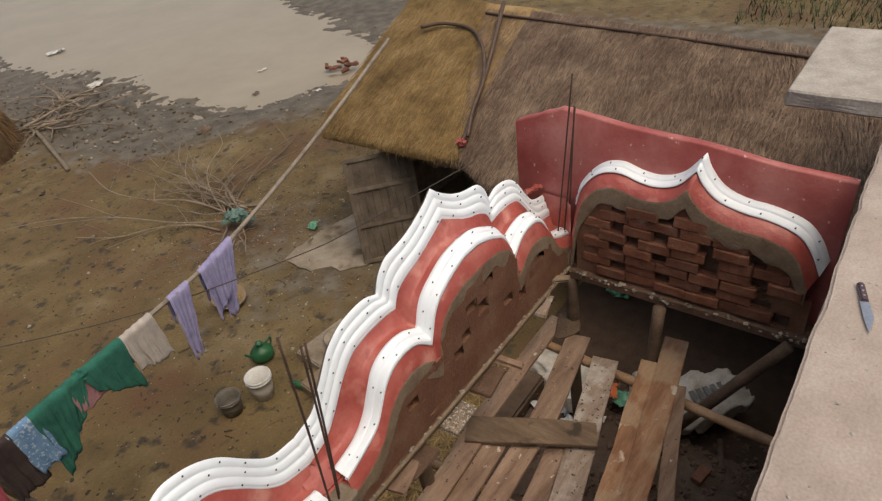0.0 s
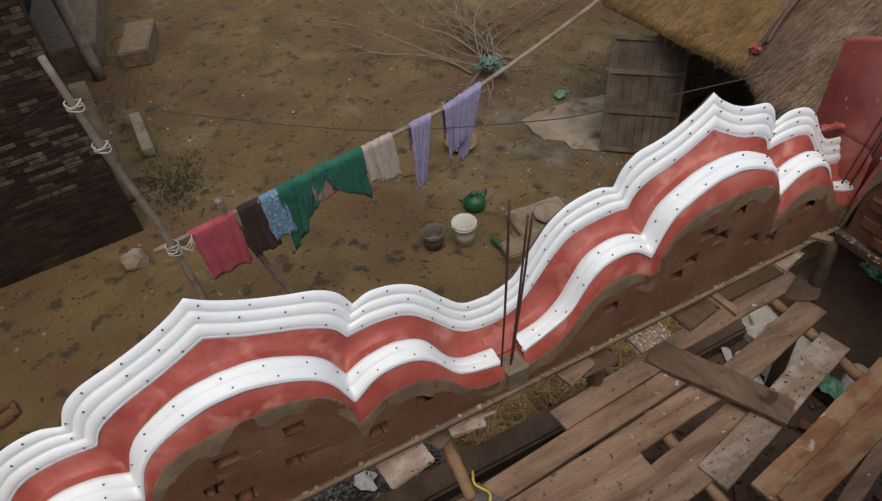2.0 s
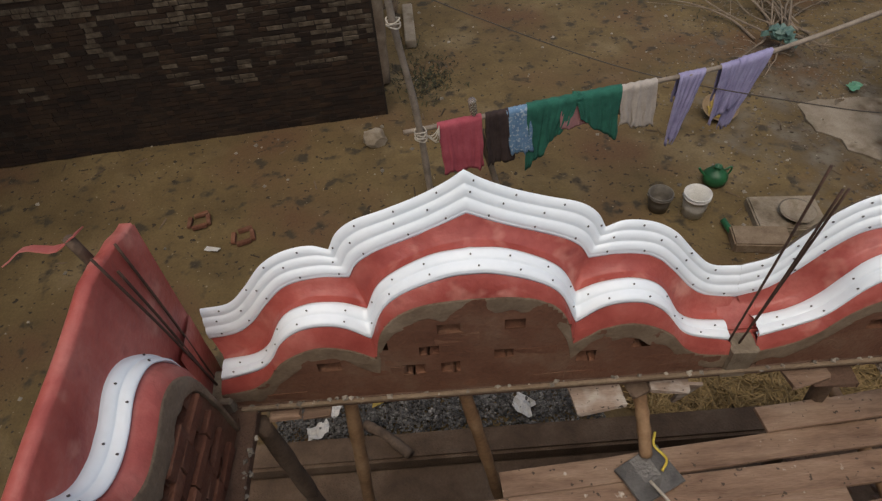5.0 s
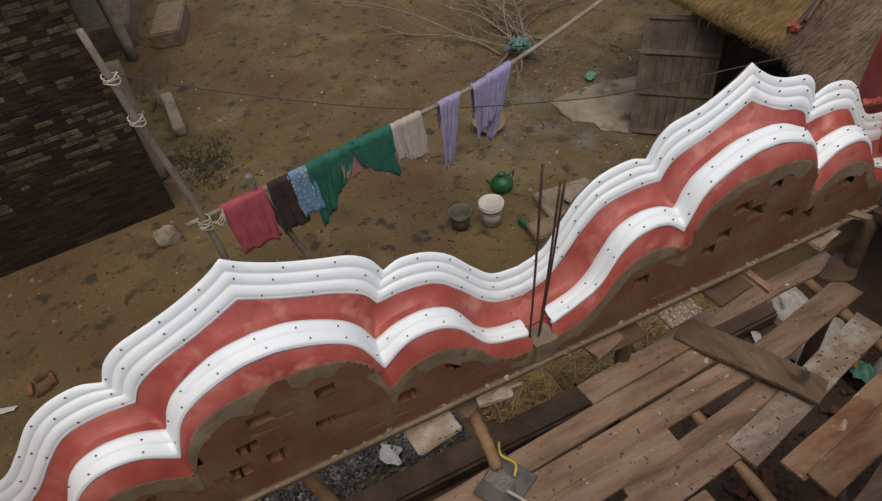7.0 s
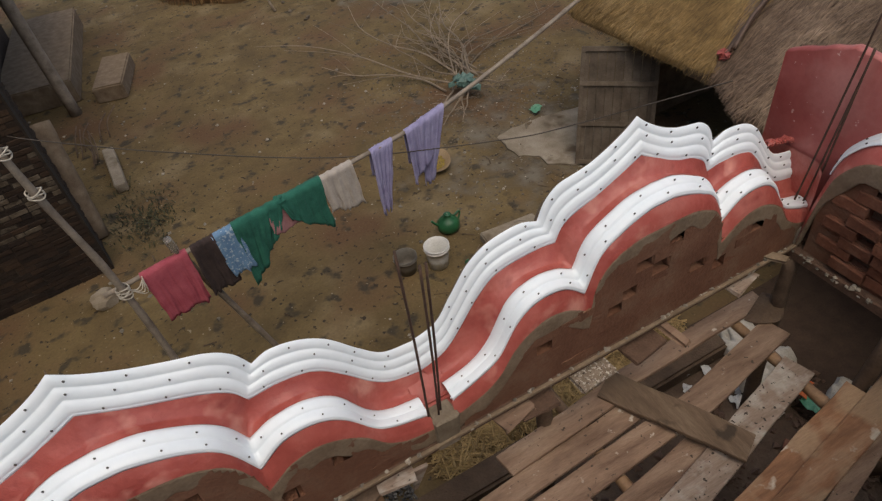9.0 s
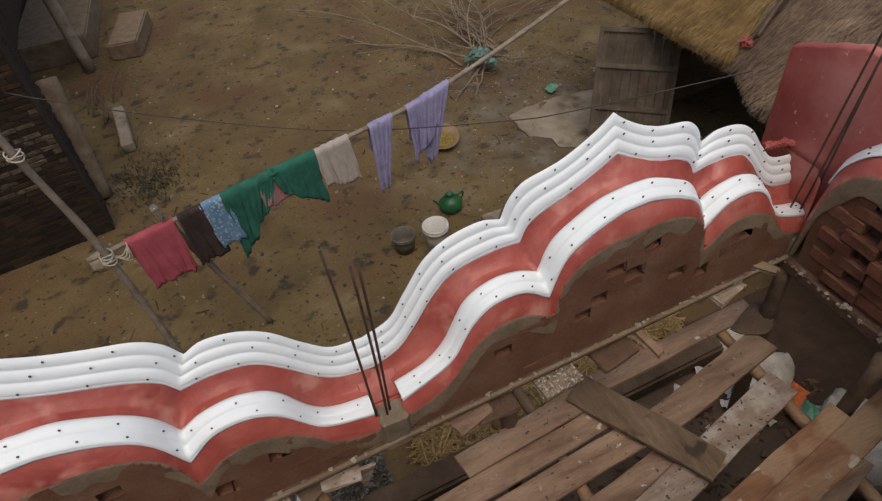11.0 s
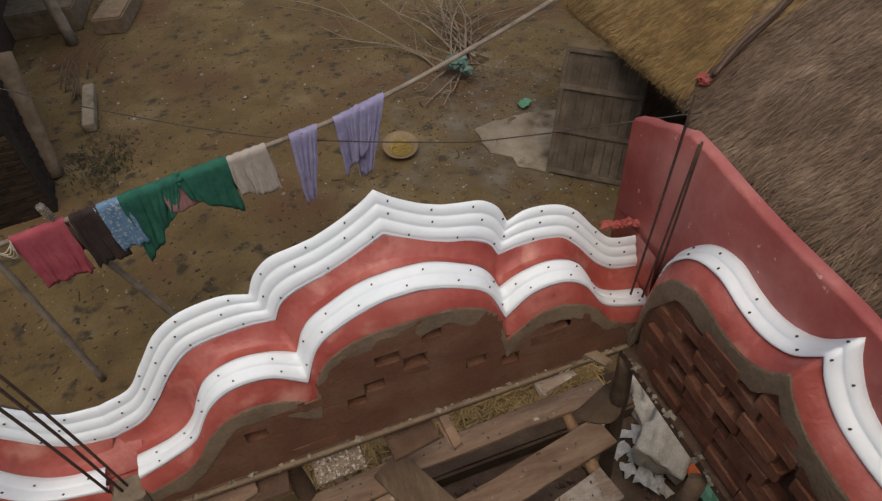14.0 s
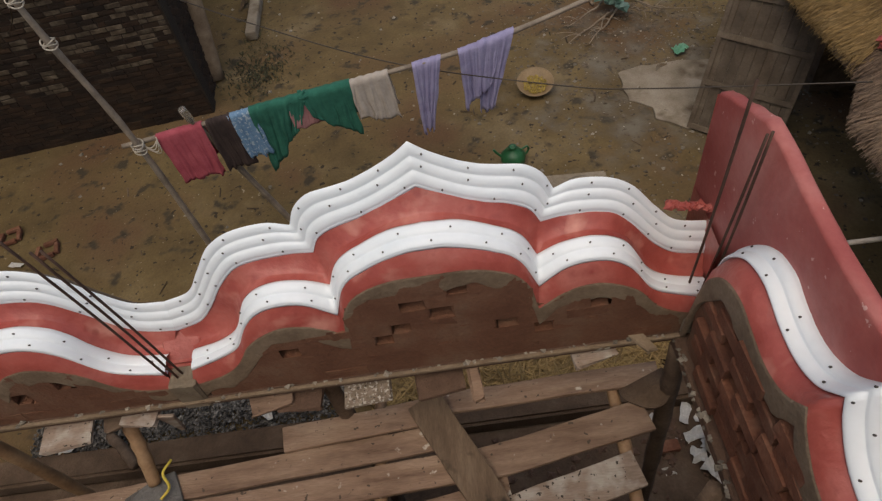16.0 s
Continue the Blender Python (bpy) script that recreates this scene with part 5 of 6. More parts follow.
brush((5.9, 7.8, 0), 20, 4.3, "bare cut branches lying fanned out on the ground", (0.14, 1.0), 3, 0.26, 0.05)
brush((5.75, 7.6, 0), 8, 1.3, "short cut stems on the ground", (-0.3, -1.0), 8, 0.7, 0.1)
brush((7.1, 17.9, 0.0), 34, 2.6, "old root and branch pile on the muddy shore", (0, 0), 5, 0.75, 0.28, 2.3)
bagm = Heap()
random.seed(21)
for _ in range(34):
    bagm.add(*rock_v(Vector((5.68, 7.42, 0.30)) + Vector((random.gauss(0, 0.09), random.gauss(0, 0.10), random.gauss(0, 0.05))), 0.09))
M_TEALBAG = material("dull teal plastic bag", [(0.05, 0.12, 0.10), (0.12, 0.20, 0.17)], 9, 60, 0.5, 0.3)
tagged(bagm.make("plastic_bag", M_TEALBAG), "dull teal plastic bag caught in the cut branches", "plastic bag")
random.seed(11)
log = tube("log", [(5.48, 13.7, 0.05), (5.85, 15.2, 0.10), (6.35, 17.2, 0.06)], 0.055, M_TWIG, n=8, steps=10, wobble=0.08)
tagged(log, "grey log lying on the earth near the shore", "log")

# dark old straw heap at the edge of the yard
mound, rick = thing("straw_heap", "dark brown old straw heap at the yard's edge", "straw heap", at=(3.9, 18.3, 0)), Heap()
M_OLDSTRAW = material("old brown straw", [(0.075, 0.040, 0.016), (0.155, 0.085, 0.033), (0.24, 0.145, 0.060)], 2, 20, 0.9, 0.4, vary=0.4)
bm = bmesh.new()
bmesh.ops.create_icosphere(bm, subdivisions=4, radius=1.0)
for v in bm.verts:
    k = 1 + 0.16 * noise.noise(v.co * 2.5)
    v.co = Vector((v.co.x * 2.2 * k, v.co.y * 2.6 * k, max(-0.1, v.co.z) * 2.2 * k))
part("core", bm, M_OLDSTRAW, mound, smooth=True)
for _ in range(5200):
    w, e = random.uniform(0, 6.28), random.uniform(0.02, 1.4)
    p = (2.2 * math.cos(w) * math.cos(e), 2.6 * math.sin(w) * math.cos(e), 2.2 * math.sin(e) + 0.02)
    lay(rick, p[0], p[1], p[2], random.uniform(0.25, 0.6), random.uniform(0.005, 0.012), w + random.gauss(0, 0.5), -1.2 + e * 0.7)
leanp = tube("pole", [(4.1, 14.2, 0.02), (3.92, 15.25, 0.9), (3.7, 16.4, 1.8)], 0.035, M_TWIG, n=6, steps=8, wobble=0.05)
tagged(leanp, "thin grey pole leaning on the straw heap", "pole")
rick.make("loose_straw", M_OLDSTRAW, mound, "", "stuff")
# dark clods and rotten roots along the shore
M_CLOD = material("grey mud clods", [(0.085, 0.066, 0.045), (0.15, 0.12, 0.085)], 5, 40, 0.9, 0.4, vary=0.25)
clods = Heap()
for _ in range(420):
    x, y = random.gauss(7.4, 1.5), random.gauss(17.0, 2.6)
    if shore(x, y) > -0.1:
        continue
    clods.add(*rock_v((x, y, ground_height(x, y) + 0.02), random.uniform(0.02, 0.09)))
for _ in range(260):
    x, y = random.uniform(6.5, 13.5), random.uniform(6.5, 15)
    s = shore(x, y)
    if s > 0.1 or s < -5:
        continue
    clods.add(*rock_v((x, y, ground_height(x, y)), random.uniform(0.02, 0.07), 0.5))
for _ in range(2200):
    x, y = random.gauss(6.1, 1.1), random.gauss(6.8, 1.9)
    if 2.0 < y and not (5.4 < x < 7.0 and 4.6 < y < 5.8):
        clods.add(*rock_v((x, y, ground_height(x, y)), random.uniform(0.010, 0.038), 0.55))
chips = Heap()
for _ in range(700):
    x, y = random.gauss(6.0, 1.3), random.gauss(6.6, 2.0)
    if y > 2.0:
        chips.add(*rock_v((x, y, ground_height(x, y) + 0.004), random.uniform(0.006, 0.020), 0.5))
tagged(chips.make("stone_chips", M_STONE), "pale grit trodden into the mud by the hut door", "grit", kind="stuff")
tagged(clods.make("mud_clods", M_CLOD), "dark mud clods and rotten debris on the shore", "clods", kind="stuff")

# sheet over the alley ground, its dark colour standing in for shade
alley = Heap()
ax_, ay_ = np.linspace(4.12, 7.68, 40), np.linspace(-7.0, 1.15, 80)
alley.add([(x, y, 0.045 + 0.03 * noise.noise((x * 2, y * 2, 4))) for y in ay_ for x in ax_], [(j * 40 + i, j * 40 + i + 1, (j + 1) * 40 + i + 1, (j + 1) * 40 + i) for j in range(79) for i in range(39)])
tagged(alley.make("alley_floor", M_SHADESOIL, smooth=True), "soil of the alley beside the hut, coloured dark for its shade", "ground", kind="structure")
lath = tube("lath", [(6.1, 1.42, 1.2), (7.7, 1.36, 1.22)], 0.03, M_BEIGE, n=4, steps=4)
tagged(lath, "pale squared lath leaning against the hut wall", "lath")

# builders' clutter on the dark floor under the deck
rub = Heap()
for _ in range(700):
    x, y = random.uniform(2.6, 5.6), random.uniform(-1.95, 0.5)
    rub.add(*rock_v((x, y, 0.175 if x < 5.0 and y < 0.58 else 0.06), random.uniform(0.015, 0.06)))
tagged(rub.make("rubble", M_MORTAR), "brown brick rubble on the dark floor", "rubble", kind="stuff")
for a, c_, r_ in (((3.1, -1.9, 0.24), (4.0, -1.1, 0.26), 0.04), ((2.9, -1.3, 0.24), (3.9, -1.75, 0.30), 0.03), ((3.3, -0.7, 0.22), (3.9, -1.9, 0.24), 0.035), ((4.3, -1.7, 0.12), (5.2, -1.4, 0.16), 0.035)):
    tagged(tube("loose_pole", [a, c_], r_, M_DARKWOOD, n=7, steps=6, wobble=0.05), "dark loose pole lying on the floor below the deck", "pole", "loose poles")
for k in range(16):
    x, y = random.uniform(3.0, 4.9), random.uniform(-1.8, 0.3)
    tagged(put("loose_brick", brick_mesh(0.22, 0.07, 0.105, M_BRICK, k % 4), m=pose(x, y, 0.205, 0, 0, random.uniform(0, 180))), "loose dark brick on the floor below the deck", "brick", "loose bricks")

# ---- small things on the shore and yard ----
def scrap(at, size, mat, label, name="paper_scrap", rz=0.0):
    bm = bmesh.new()
    bmesh.ops.create_grid(bm, x_segments=5, y_segments=5, size=0.5)
    for v in bm.verts:
        v.co.x *= size[0]
        v.co.y *= size[1]
        w = noise.noise((v.co.x * 20 + at[0], v.co.y * 20, at[1]))
        v.co.z = 0.32 * min(size) * (w + 0.6)
        v.co.x, v.co.y = v.co.x * (1 - 0.3 * w) + 0.15 * v.co.y, v.co.y * (1 + 0.5 * noise.noise((v.co.x * 16, v.co.y * 16, at[0])))
    ob = part(name, bm, mat, None, m=pose(at[0], at[1], at[2], 0, 0, rz))
    ob.modifiers.new("thickness", "SOLIDIFY").thickness = 0.006
    return tagged(ob, label, "litter", "litter")


scrap((-3.19, 3.83, 0.02), (0.20, 0.07), M_PAPER, "white strip of litter on the bare earth", rz=-12)
scrap((12.43, 14.69, -0.12), (0.35, 0.14), M_PAPER, "white litter floating in the shallows")
scrap((9.39, 19.5, -0.08), (0.55, 0.35), M_PAPER, "crumpled pale litter on the mud")
scrap((11.0, 25.5, -0.12), (0.7, 0.4), M_PAPER, "white litter in the water")
scrap((11.6, 11.3, -0.02), (0.18, 0.10), M_PAPER, "white scrap on the mud")
scrap((10.9, 13.2, -0.1), (0.22, 0.14), M_DARKWOOD, "dark rag on the mud", "rag")
scrap((6.4, 6.2, 0.03), (0.24, 0.16), M_GREENBAG, "pale green bag scrap on the earth", "plastic_bag", 30)
bt = thing("brick_pile", "tumbled red bricks at the pond edge", "bricks", at=(13.4, 11.9, -0.05))
for k in range(14):
    put("brick", brick_mesh(0.23, 0.075, 0.11, M_BRICK, k % 4), bt, m=pose(random.gauss(0, 0.35), random.gauss(0, 0.3), 0.05 + 0.05 * (k // 5), random.uniform(-20, 20), random.uniform(-20, 20), random.uniform(0, 180)))
for k, (x, y) in enumerate(((-3.47, 4.42), (-2.8, 4.05))):
    br = thing("loose_bricks", "loose bricks laid in a small cross on the earth", "bricks", "brick crosses", at=(x, y, 0.035))
    for dx_, dy_, a in ((0, 0.09, 20), (0.12, -0.02, 105), (-0.13, -0.06, 95), (0.02, -0.15, 18)):
        put("brick", brick_mesh(0.19, 0.05, 0.06, M_BRICK, k), br, m=pose(dx_, dy_, 0, 0, 0, a))
ston = thing("steps", "grey cement steps and platform beside the far house", "steps", kind="structure")
# treads use the darker plaster tone to stand in for shade on the steps
part("tread", box_bm(1.5, 4.6, 0.52, 0.03, 2), M_PLASTER, ston, m=pose(-1.28, 15.05, 0.24, 0, 0, -6))
part("tread", box_bm(0.62, 1.6, 0.36, 0.03, 2), M_PLASTER, ston, m=pose(0.03, 12.95, 0.16, 0, 0, -14))
post = tube("far_post", [(-0.93, 12.1, 0), (-1.08, 12.3, 3.6)], 0.12, M_GREYPOLE, n=10, steps=10)
tagged(post, "thick grey wooden post of the far house", "post")
blk = thing("wood_block", "pale squared timber lying by the wall", "timber", at=(-0.48, 9.2, 0.09))
part("timber", box_bm(0.20, 1.4, 0.17, 0.02), M_APRON, blk, m=pose(0, 0, 0, 0, 0, 2))
far = thing("far_house", "mud house beyond the brick wall, coloured dark for shade", "house")
# wall colour darkened to stand in for the shade around the far house
part("wall", box_bm(3.0, 9.0, 5.0), M_SHADESOIL, far, m=pose(-3.6, 13.2, 2.5))
# roof added out of view, only to shade the steps and clutter
part("veranda_roof", box_bm(3.3, 7.0, 0.16, 0.03), M_THATCH, far, "unseen thatched roof added to shade the far corner", m=pose(-2.35, 14.3, 3.68, 0, 9, 0))

# ---- things under and on the deck ----
def sack(at, size, rz, rx, mat, label, bars=False):
    bm = bmesh.new()
    bmesh.ops.create_cube(bm, size=1)
    bmesh.ops.subdivide_edges(bm, edges=bm.edges[:], cuts=15, use_grid_fill=True)
    for v in bm.verts:
        p = v.co
        fall = 1 - 0.55 * (2 * abs(p.x)) ** 4 * 0.6
        edge = (1 - (2 * abs(p.y)) ** 3 * 0.45)
        v.co = Vector((p.x * size[0], p.y * size[1] * (1 - 0.12 * (2 * abs(p.x)) ** 3), p.z * size[2] * fall * edge))
        v.co += Vector((1, 1, 1)) * (0.055 * noise.noise(Vector((p.x * 5, p.y * 5, p.z * 3)) + Vector(at)) - 0.075 * abs(noise.noise(Vector((p.x * 6, p.y * 9, p.z * 4)) + Vector(at) * 2))) + Vector((0, 0, 0.02 * noise.noise(Vector((p.x * 13 + p.y * 9, p.y * 7, 0)) + Vector(at)) - 0.03 * abs(noise.noise(Vector((p.x * 9, p.y * 17, 3)) + Vector(at)))))
    s = thing("sack", label, "sack", "cement sacks", at=at)
    part("bag", bm, mat, s, m=pose(0, 0, 0, rx, 0, rz), smooth=True)
    return s


sack((5.03, 0.17, 0.38), (0.62, 0.50, 0.30), 35, 12, M_SACK, "pale woven sack heaped beside the house")
sack((5.18, 0.66, 0.24), (0.65, 0.45, 0.20), 80, 0, M_SACK, "dusty white woven sack lying flat")
big = sack((5.45, -1.1, 0.45), (0.95, 0.55, 0.34), -38, 10, M_SACK, "full white woven sack with faded grey print")
sack((5.38, -0.60, 0.26), (0.62, 0.5, 0.28), 20, 6, M_SACK, "slumped dusty white sack")
for k in range(5):
    part("print", box_bm(0.055, 0.13, 0.004), M_METAL, big, "faded grey print", m=pose(0, 0, 0, 10, 0, -38) @ pose(-0.18 + 0.085 * k, -0.05, 0.172))
scrap((5.11, -0.17, 0.34), (0.24, 0.16), M_ORANGE, "crumpled orange cloth on the rubbish", "orange_cloth", 20)
scrap((4.72, -0.05, 0.20), (0.22, 0.2), M_PAPER, "crumpled white paper among the sacks", rz=40)
for k in range(16):
    x, y = random.uniform(4.25, 4.95), random.uniform(-1.5, 0.3)
    scrap((x, y, 0.05 + 0.1 * random.random()), (random.uniform(0.08, 0.2), random.uniform(0.06, 0.14)), random.choice((M_PAPER, M_SACK, M_PAPER, M_LITTER)), "crumpled scrap of paper on the rubbish", rz=random.uniform(0, 180))
scrap((4.55, 0.35, 0.1), (0.25, 0.2), M_PAPER, "crumpled white paper on the dark ground", rz=70)
scrap((5.08, -0.37, 0.30), (0.22, 0.24), M_GREENBAG, "pale green plastic bag among the sacks", "plastic_bag", 10)
for k in range(26):
    x, y = random.uniform(4.25, 5.4), random.uniform(-1.6, 0.9)
    scrap((x, y, 0.05 + 0.15 * random.random()), (random.uniform(0.06, 0.2), random.uniform(0.05, 0.14)), random.choice((M_PAPER, M_SACK, M_PLANK)), "torn pale scrap among the rubbish", rz=random.uniform(0, 180))

for x, y in ((4.60, 0.49), (4.77, 0.41), (4.76, 0.18), (4.75, -0.07), (4.79, -0.20), (4.62, 0.28), (4.87, 0.36), (4.60, 0.10)):
    scrap((x, y, 0.19 if x < 5.0 and y < 0.55 else 0.08), (random.uniform(0.10, 0.22), random.uniform(0.08, 0.15)), random.choice((M_PAPER, M_PAPER, M_SACK)), "crumpled white scrap on the dark soil", rz=random.uniform(0, 180))
# offcuts wedged under the beam
for x, y, z, sx, sy, rx, rz, mat, lab in ((0.62, -0.30, 2.985, 0.26, 0.26, 0, 8, M_SPLASH, "pale square offcut board under the beam"), (1.72, -0.28, 2.985, 0.22, 0.20, 0, 12, M_PLANK, "short offcut board wedged under the beam"),
                                          (2.24, -0.28, 2.985, 0.24, 0.26, 0, 4, M_GRAVELCON, "crumbling block of gravel concrete under the beam"), (1.88, -0.28, 2.950, 0.24, 0.20, 0, -4, M_MORTAR, "brown offcut board under the beam"),
                                          (2.62, -0.28, 2.950, 0.24, 0.24, 0, 6, M_MORTAR, "brown offcut board below the beam"), (2.80, -0.30, 2.985, 0.05, 0.36, 0, 4, M_PLANK, "thin lath under the beam"),
                                          (3.66, -0.33, 3.085, 0.06, 0.13, 0, 30, M_PLASTER, "small broken offcut on the beam corner"), (3.42, -0.28, 2.985, 0.22, 0.16, 0, 14, M_SPLASH, "cement-crusted offcut under the beam"),
                                          (-0.85, -0.28, 2.985, 0.14, 0.14, 0, 0, M_PLANK, "small square offcut under the beam"), (-1.02, -0.28, 2.985, 0.16, 0.12, 0, 0, M_PLANK, "narrow offcut under the beam"),
                                          (1.02, -0.28, 2.985, 0.20, 0.16, 0, -6, M_SPLASH, "splintered offcut under the beam"), (0.86, -0.27, 2.950, 0.14, 0.14, 0, 20, M_DARKWOOD, "dark offcut under the beam")):
    bm = box_bm(sx, sy, 0.03, 0.004)
    for v in bm.verts:
        v.co += Vector([random.uniform(-0.012, 0.012), random.uniform(-0.012, 0.012), 0])
    tagged(part("offcut", bm, mat, None, m=pose(x, y, z, 0, 0, rz)), lab, "offcut", "timber offcuts")
scrap((-1.55, 1.07, 0.08), (0.22, 0.16), M_PAPER, "white paper on the gravel", rz=20)
scrap((-1.40, 1.30, 0.08), (0.13, 0.16), M_PAPER, "white card on the gravel", rz=0)
scrap((0.55, 1.18, 0.08), (0.20, 0.20), M_PAPER, "crumpled white paper on the gravel", rz=60)
scrap((-0.80, 1.42, 0.08), (0.40, 0.16), M_MASH, "yellow printed packaging on the gravel", "packaging", 10)
pan = thing("mortar_pan", "dull metal mortar pan with a yellow cord on the deck", "pan", at=(0.92, -0.60, DECK + 0.02))
bm = box_bm(0.30, 0.24, 0.02, 0.004)
bmesh.ops.subdivide_edges(bm, edges=bm.edges[:], cuts=2, use_grid_fill=True)
for v in bm.verts:
    v.co.z += 0.03 * noise.noise(v.co * 9) + 0.25 * v.co.x * v.co.y
part("plate", bm, M_METAL, pan, m=pose(0, 0, 0, 0, 0, 25))
tube("cord", [(0.08, 0.22, 0.05), (0.05, 0.14, 0.06), (0.10, 0.06, 0.05), (0.06, 0.0, 0.04)], 0.008, M_YELLOW, pan, n=6, steps=16, label="yellow cord")
tube("handle", [(-0.02, -0.05, 0.04), (0.04, -0.16, 0.05), (0.05, -0.2, 0.05)], 0.010, M_ROPE, pan, n=6, steps=8)
iron = thing("iron_sheet", "half-round cement-crusted iron sheet on the deck corner", "metal sheet", at=(3.74, -0.27, 2.515))
bm = bmesh.new()
half_ring = [bm.verts.new((0.15 * math.cos(w) * (1 + 0.04 * math.sin(5 * w)), 0.17 * math.sin(w), 0.012 * math.sin(3 * w))) for w in np.linspace(-0.15, math.pi + 0.15, 18)]
fc = bm.faces.new(half_ring)
ex = bmesh.ops.extrude_face_region(bm, geom=[fc])
bmesh.ops.translate(bm, vec=(0, 0, 0.008), verts=[g for g in ex["geom"] if isinstance(g, bmesh.types.BMVert)])
bmesh.ops.recalc_face_normals(bm, faces=bm.faces[:])
part("plate", bm, M_MUD, iron, m=pose(0, 0, 0, 4, 3, 200))
gb = Heap()
for _ in range(40):
    gb.add(*rock_v(Vector((7.10, 0.53, 0.12)) + Vector((random.gauss(0, 0.05), random.gauss(0, 0.07), random.gauss(0, 0.03))), 0.06))
tagged(gb.make("green_bag", M_GREENBAG, smooth=True), "crumpled green plastic bag on the alley soil", "plastic bag")
kf = thing("knife", "kitchen knife with dark riveted handle on the ledge", "knife", at=(2.82, -2.14, 4.306))
KM = pose(0, 0, 0, 0, 0, math.degrees(math.atan2(-0.09, -0.31)))
part("handle", box_bm(0.12, 0.028, 0.018, 0.006, 2), M_HANDLE, kf, m=KM @ pose(0.06, 0, 0.006))
bm = bmesh.new()
bv = [bm.verts.new(p) for p in ((0.12, -0.018, 0), (0.12, 0.016, 0), (0.22, 0.018, 0), (0.31, -0.012, 0), (0.22, -0.018, 0))]
fc = bm.faces.new(bv)
ex = bmesh.ops.extrude_face_region(bm, geom=[fc])
bmesh.ops.translate(bm, vec=(0, 0, 0.003), verts=[g for g in ex["geom"] if isinstance(g, bmesh.types.BMVert)])
part("blade", bm, M_STEEL, kf, m=KM @ pose(0, 0, 0.004))
for x in (0.03, 0.06, 0.09):
    part("rivet", lathe_bm([(0.004, 0), (0.004, 0.003), (0, 0.004)], 8), M_STEEL, kf, m=KM @ pose(x, 0, 0.014))

# broken bamboo stub with a pink rag at the far side parapet
stub = tube("bamboo_stub", [(-1.50, -0.20, 3.9), (-1.53, -0.25, 4.34)], 0.022, M_DARKWOOD, n=10, steps=6, wobble=0.08)
tagged(stub, "short dark bamboo stub standing behind the red parapet", "bamboo pole")

# red mortar stub at the end of the upper moulding
nub = Heap()
for k in range(70):
    nub.add(*rock_v((3.81 + 0.003 * k, 0.02 + random.uniform(-0.012, 0.012), 3.68 - 0.0009 * k + random.uniform(-0.01, 0.01)), random.uniform(0.018, 0.026)))
nub.make("mortar_stub", M_RED, beam, "ragged red-painted mortar stub")
# clear bottle upended on the prop of the clothes line
M_CLEAR = material("scratched clear plastic", [(0.50, 0.48, 0.42), (0.62, 0.60, 0.54)], 12, 60, 0.2, 0.1)
M_CLEAR.node_tree.nodes["Principled BSDF"].inputs["Transmission Weight"].default_value = 0.75
btl = thing("bottle", "clear plastic bottle upended on the clothes line prop", "bottle", at=(0.29, 3.37, 2.10))
part("body", lathe_bm([(0.014, 0), (0.014, 0.03), (0.040, 0.09), (0.042, 0.20), (0.038, 0.21), (0.042, 0.22), (0.036, 0.26), (0.0, 0.255)], 16), M_CLEAR, btl, m=pose(0, 0, 0, 8, -6, 0), smooth=True)
second = tube("cable", [(-0.45, 3.12, 3.85), (-1.5, 4.5, 2.95), (-2.54, 5.8, 2.2)], 0.007, M_CABLE, n=5, steps=24)
tagged(second, "thin dark wire from the post to the brick house", "cable")
shard = box_bm(0.09, 0.02, 0.30, 0.003)
for v in shard.verts:
    v.co.x *= 1.0 if v.co.z > 0 else 0.25
tagged(part("offcut", shard, M_SPLASH, None, m=pose(1.13, -0.29, 2.84, 12, 8, 0)), "pale splintered board end hanging below the beam", "offcut", "timber offcuts")

# ---- bricks of the old house, last ----
HM = Matrix.Rotation(hang, 4, "Z")
rest = Heap()
count = 0
nrm2 = Vector((math.sin(hang), -math.cos(hang), 0))
pale_rest = Heap()
row, z = 0, 0.04


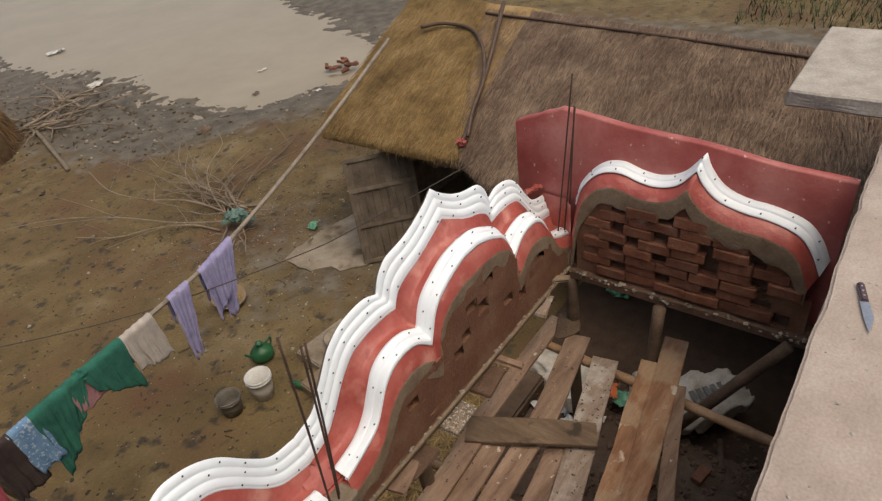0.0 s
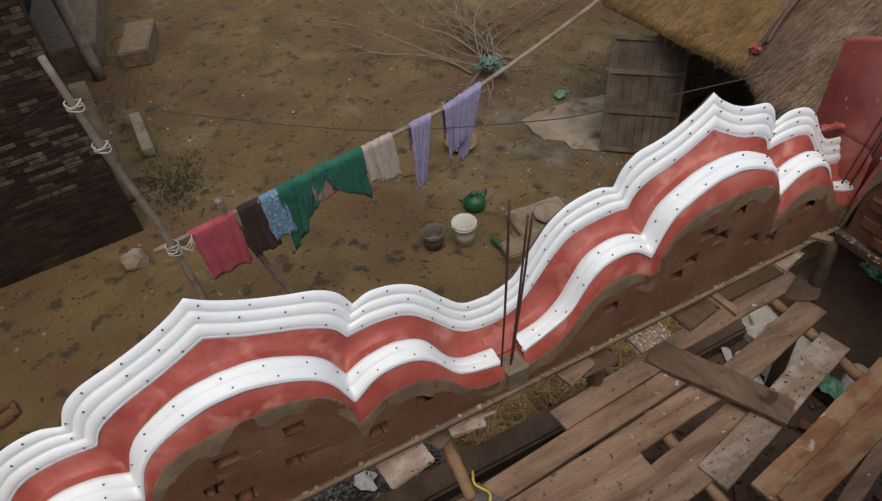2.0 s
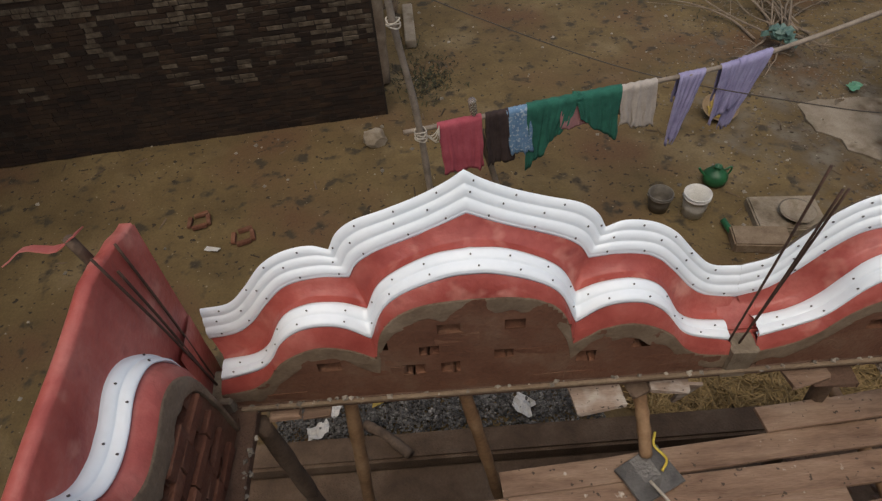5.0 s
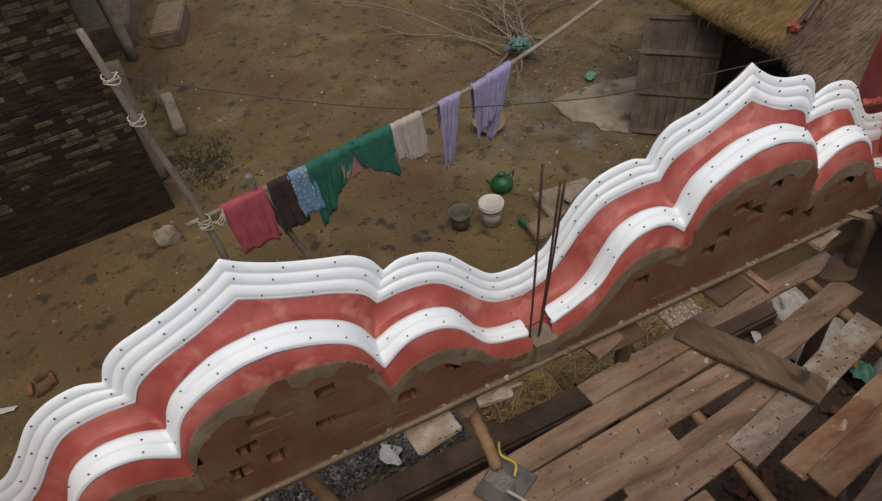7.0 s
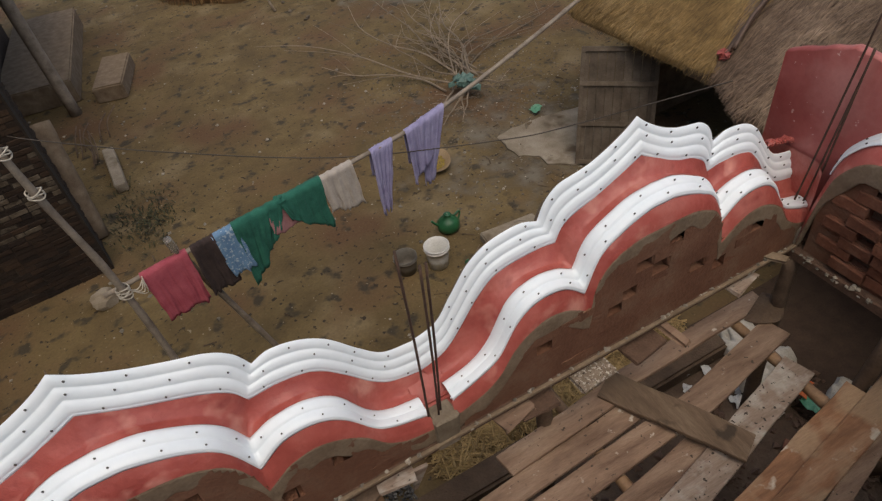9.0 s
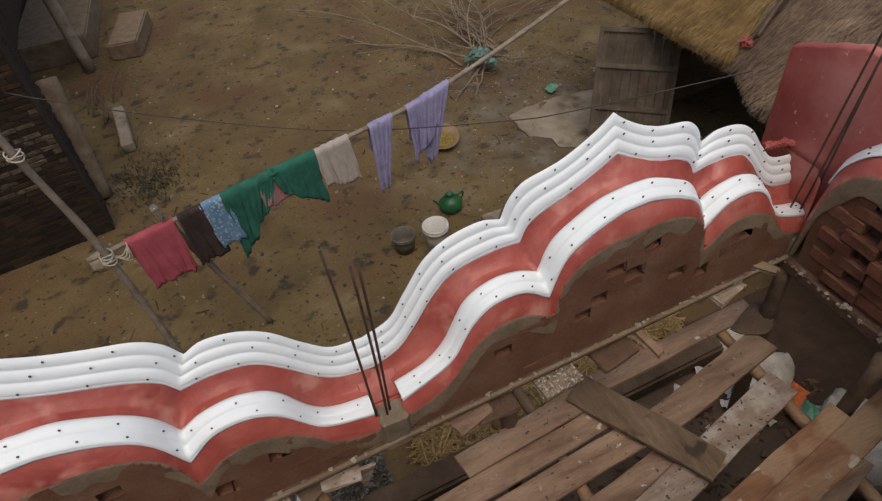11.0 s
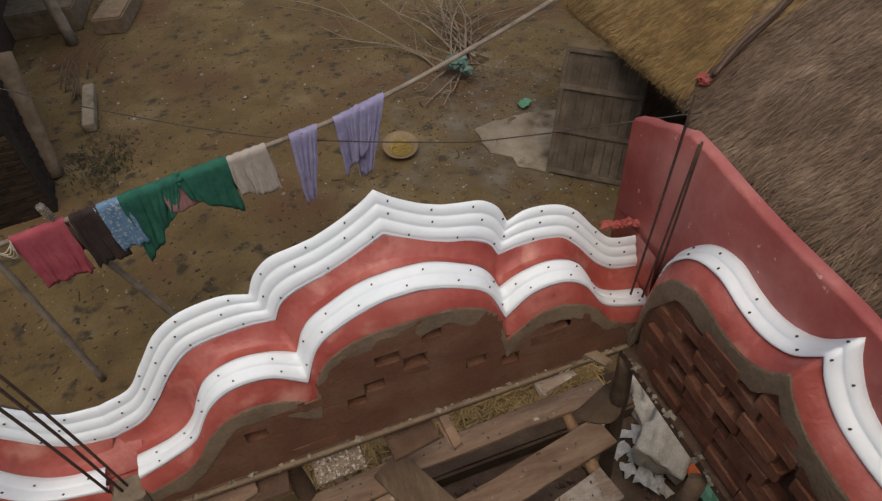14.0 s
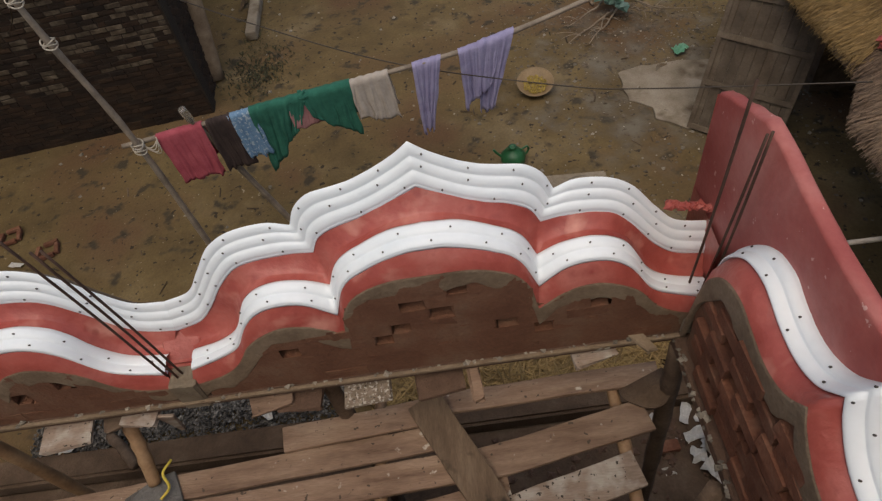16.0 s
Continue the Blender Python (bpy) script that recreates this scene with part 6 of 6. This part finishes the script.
def limewashed(u, z):
    """Where flakes of limewash still cling: a broken band across the middle of the wall."""
    k = 0.7 * noise.noise((u * 0.7, z * 1.1, 4)) + 0.75 * random.uniform(-1, 1) + 0.5 * math.exp(-((z - 2.4) / 1.0) ** 2)
    return k > 0.72 and z > 0.8


while z < 7.1:
    u = HL - 0.02
    while u > 0.3:
        w = 0.1125 if row % 2 and u > HL - 0.05 else random.choice((0.225, 0.225, 0.215, 0.235, 0.12))
        c = HB0 + hd * (u - w / 2) + nrm2 * random.uniform(-0.006, 0.010)
        pale = limewashed(u, z)
        if random.random() < 0.012:
            u -= w
            continue
        if u > HL - 3.0 and 0.9 < z < 2.9 and count < 300:
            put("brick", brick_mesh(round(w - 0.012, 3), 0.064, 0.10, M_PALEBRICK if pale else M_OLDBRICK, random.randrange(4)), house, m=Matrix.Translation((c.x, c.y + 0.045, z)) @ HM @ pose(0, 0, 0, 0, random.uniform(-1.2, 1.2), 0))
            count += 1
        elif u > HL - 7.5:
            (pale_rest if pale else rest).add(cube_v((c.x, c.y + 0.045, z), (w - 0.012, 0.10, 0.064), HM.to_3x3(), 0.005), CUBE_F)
        u -= w
    z += 0.075 + 0.002 * math.sin(row * 2.1)
    row += 1
for row in range(94):
    for k in range(5):
        u = 0.10 + 0.225 * k + (0.11 if row % 2 else 0)
        c = HB1 + sd * u + Vector((random.uniform(-0.008, 0.006) - 0.066, 0, 0))
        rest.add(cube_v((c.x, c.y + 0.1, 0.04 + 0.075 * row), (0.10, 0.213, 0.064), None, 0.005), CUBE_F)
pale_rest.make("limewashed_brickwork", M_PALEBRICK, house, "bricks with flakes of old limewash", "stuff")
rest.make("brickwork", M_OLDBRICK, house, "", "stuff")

rag = bmesh.new()
bmesh.ops.create_grid(rag, x_segments=10, y_segments=4, size=0.5)
for v in rag.verts:
    v.co = Vector((v.co.x * 0.34, v.co.y * 0.09 * (1 - 0.8 * (v.co.x + 0.5)), 0.02 * math.sin(v.co.x * 9)))
ob = part("pink_rag", rag, M_CRIMSON, None, m=pose(-1.66, -0.25, 4.30, 20, 10, 188))
ob.modifiers.new("thickness", "SOLIDIFY").thickness = 0.005
tagged(ob, "faded pink rag tied to the bamboo stub", "rag")
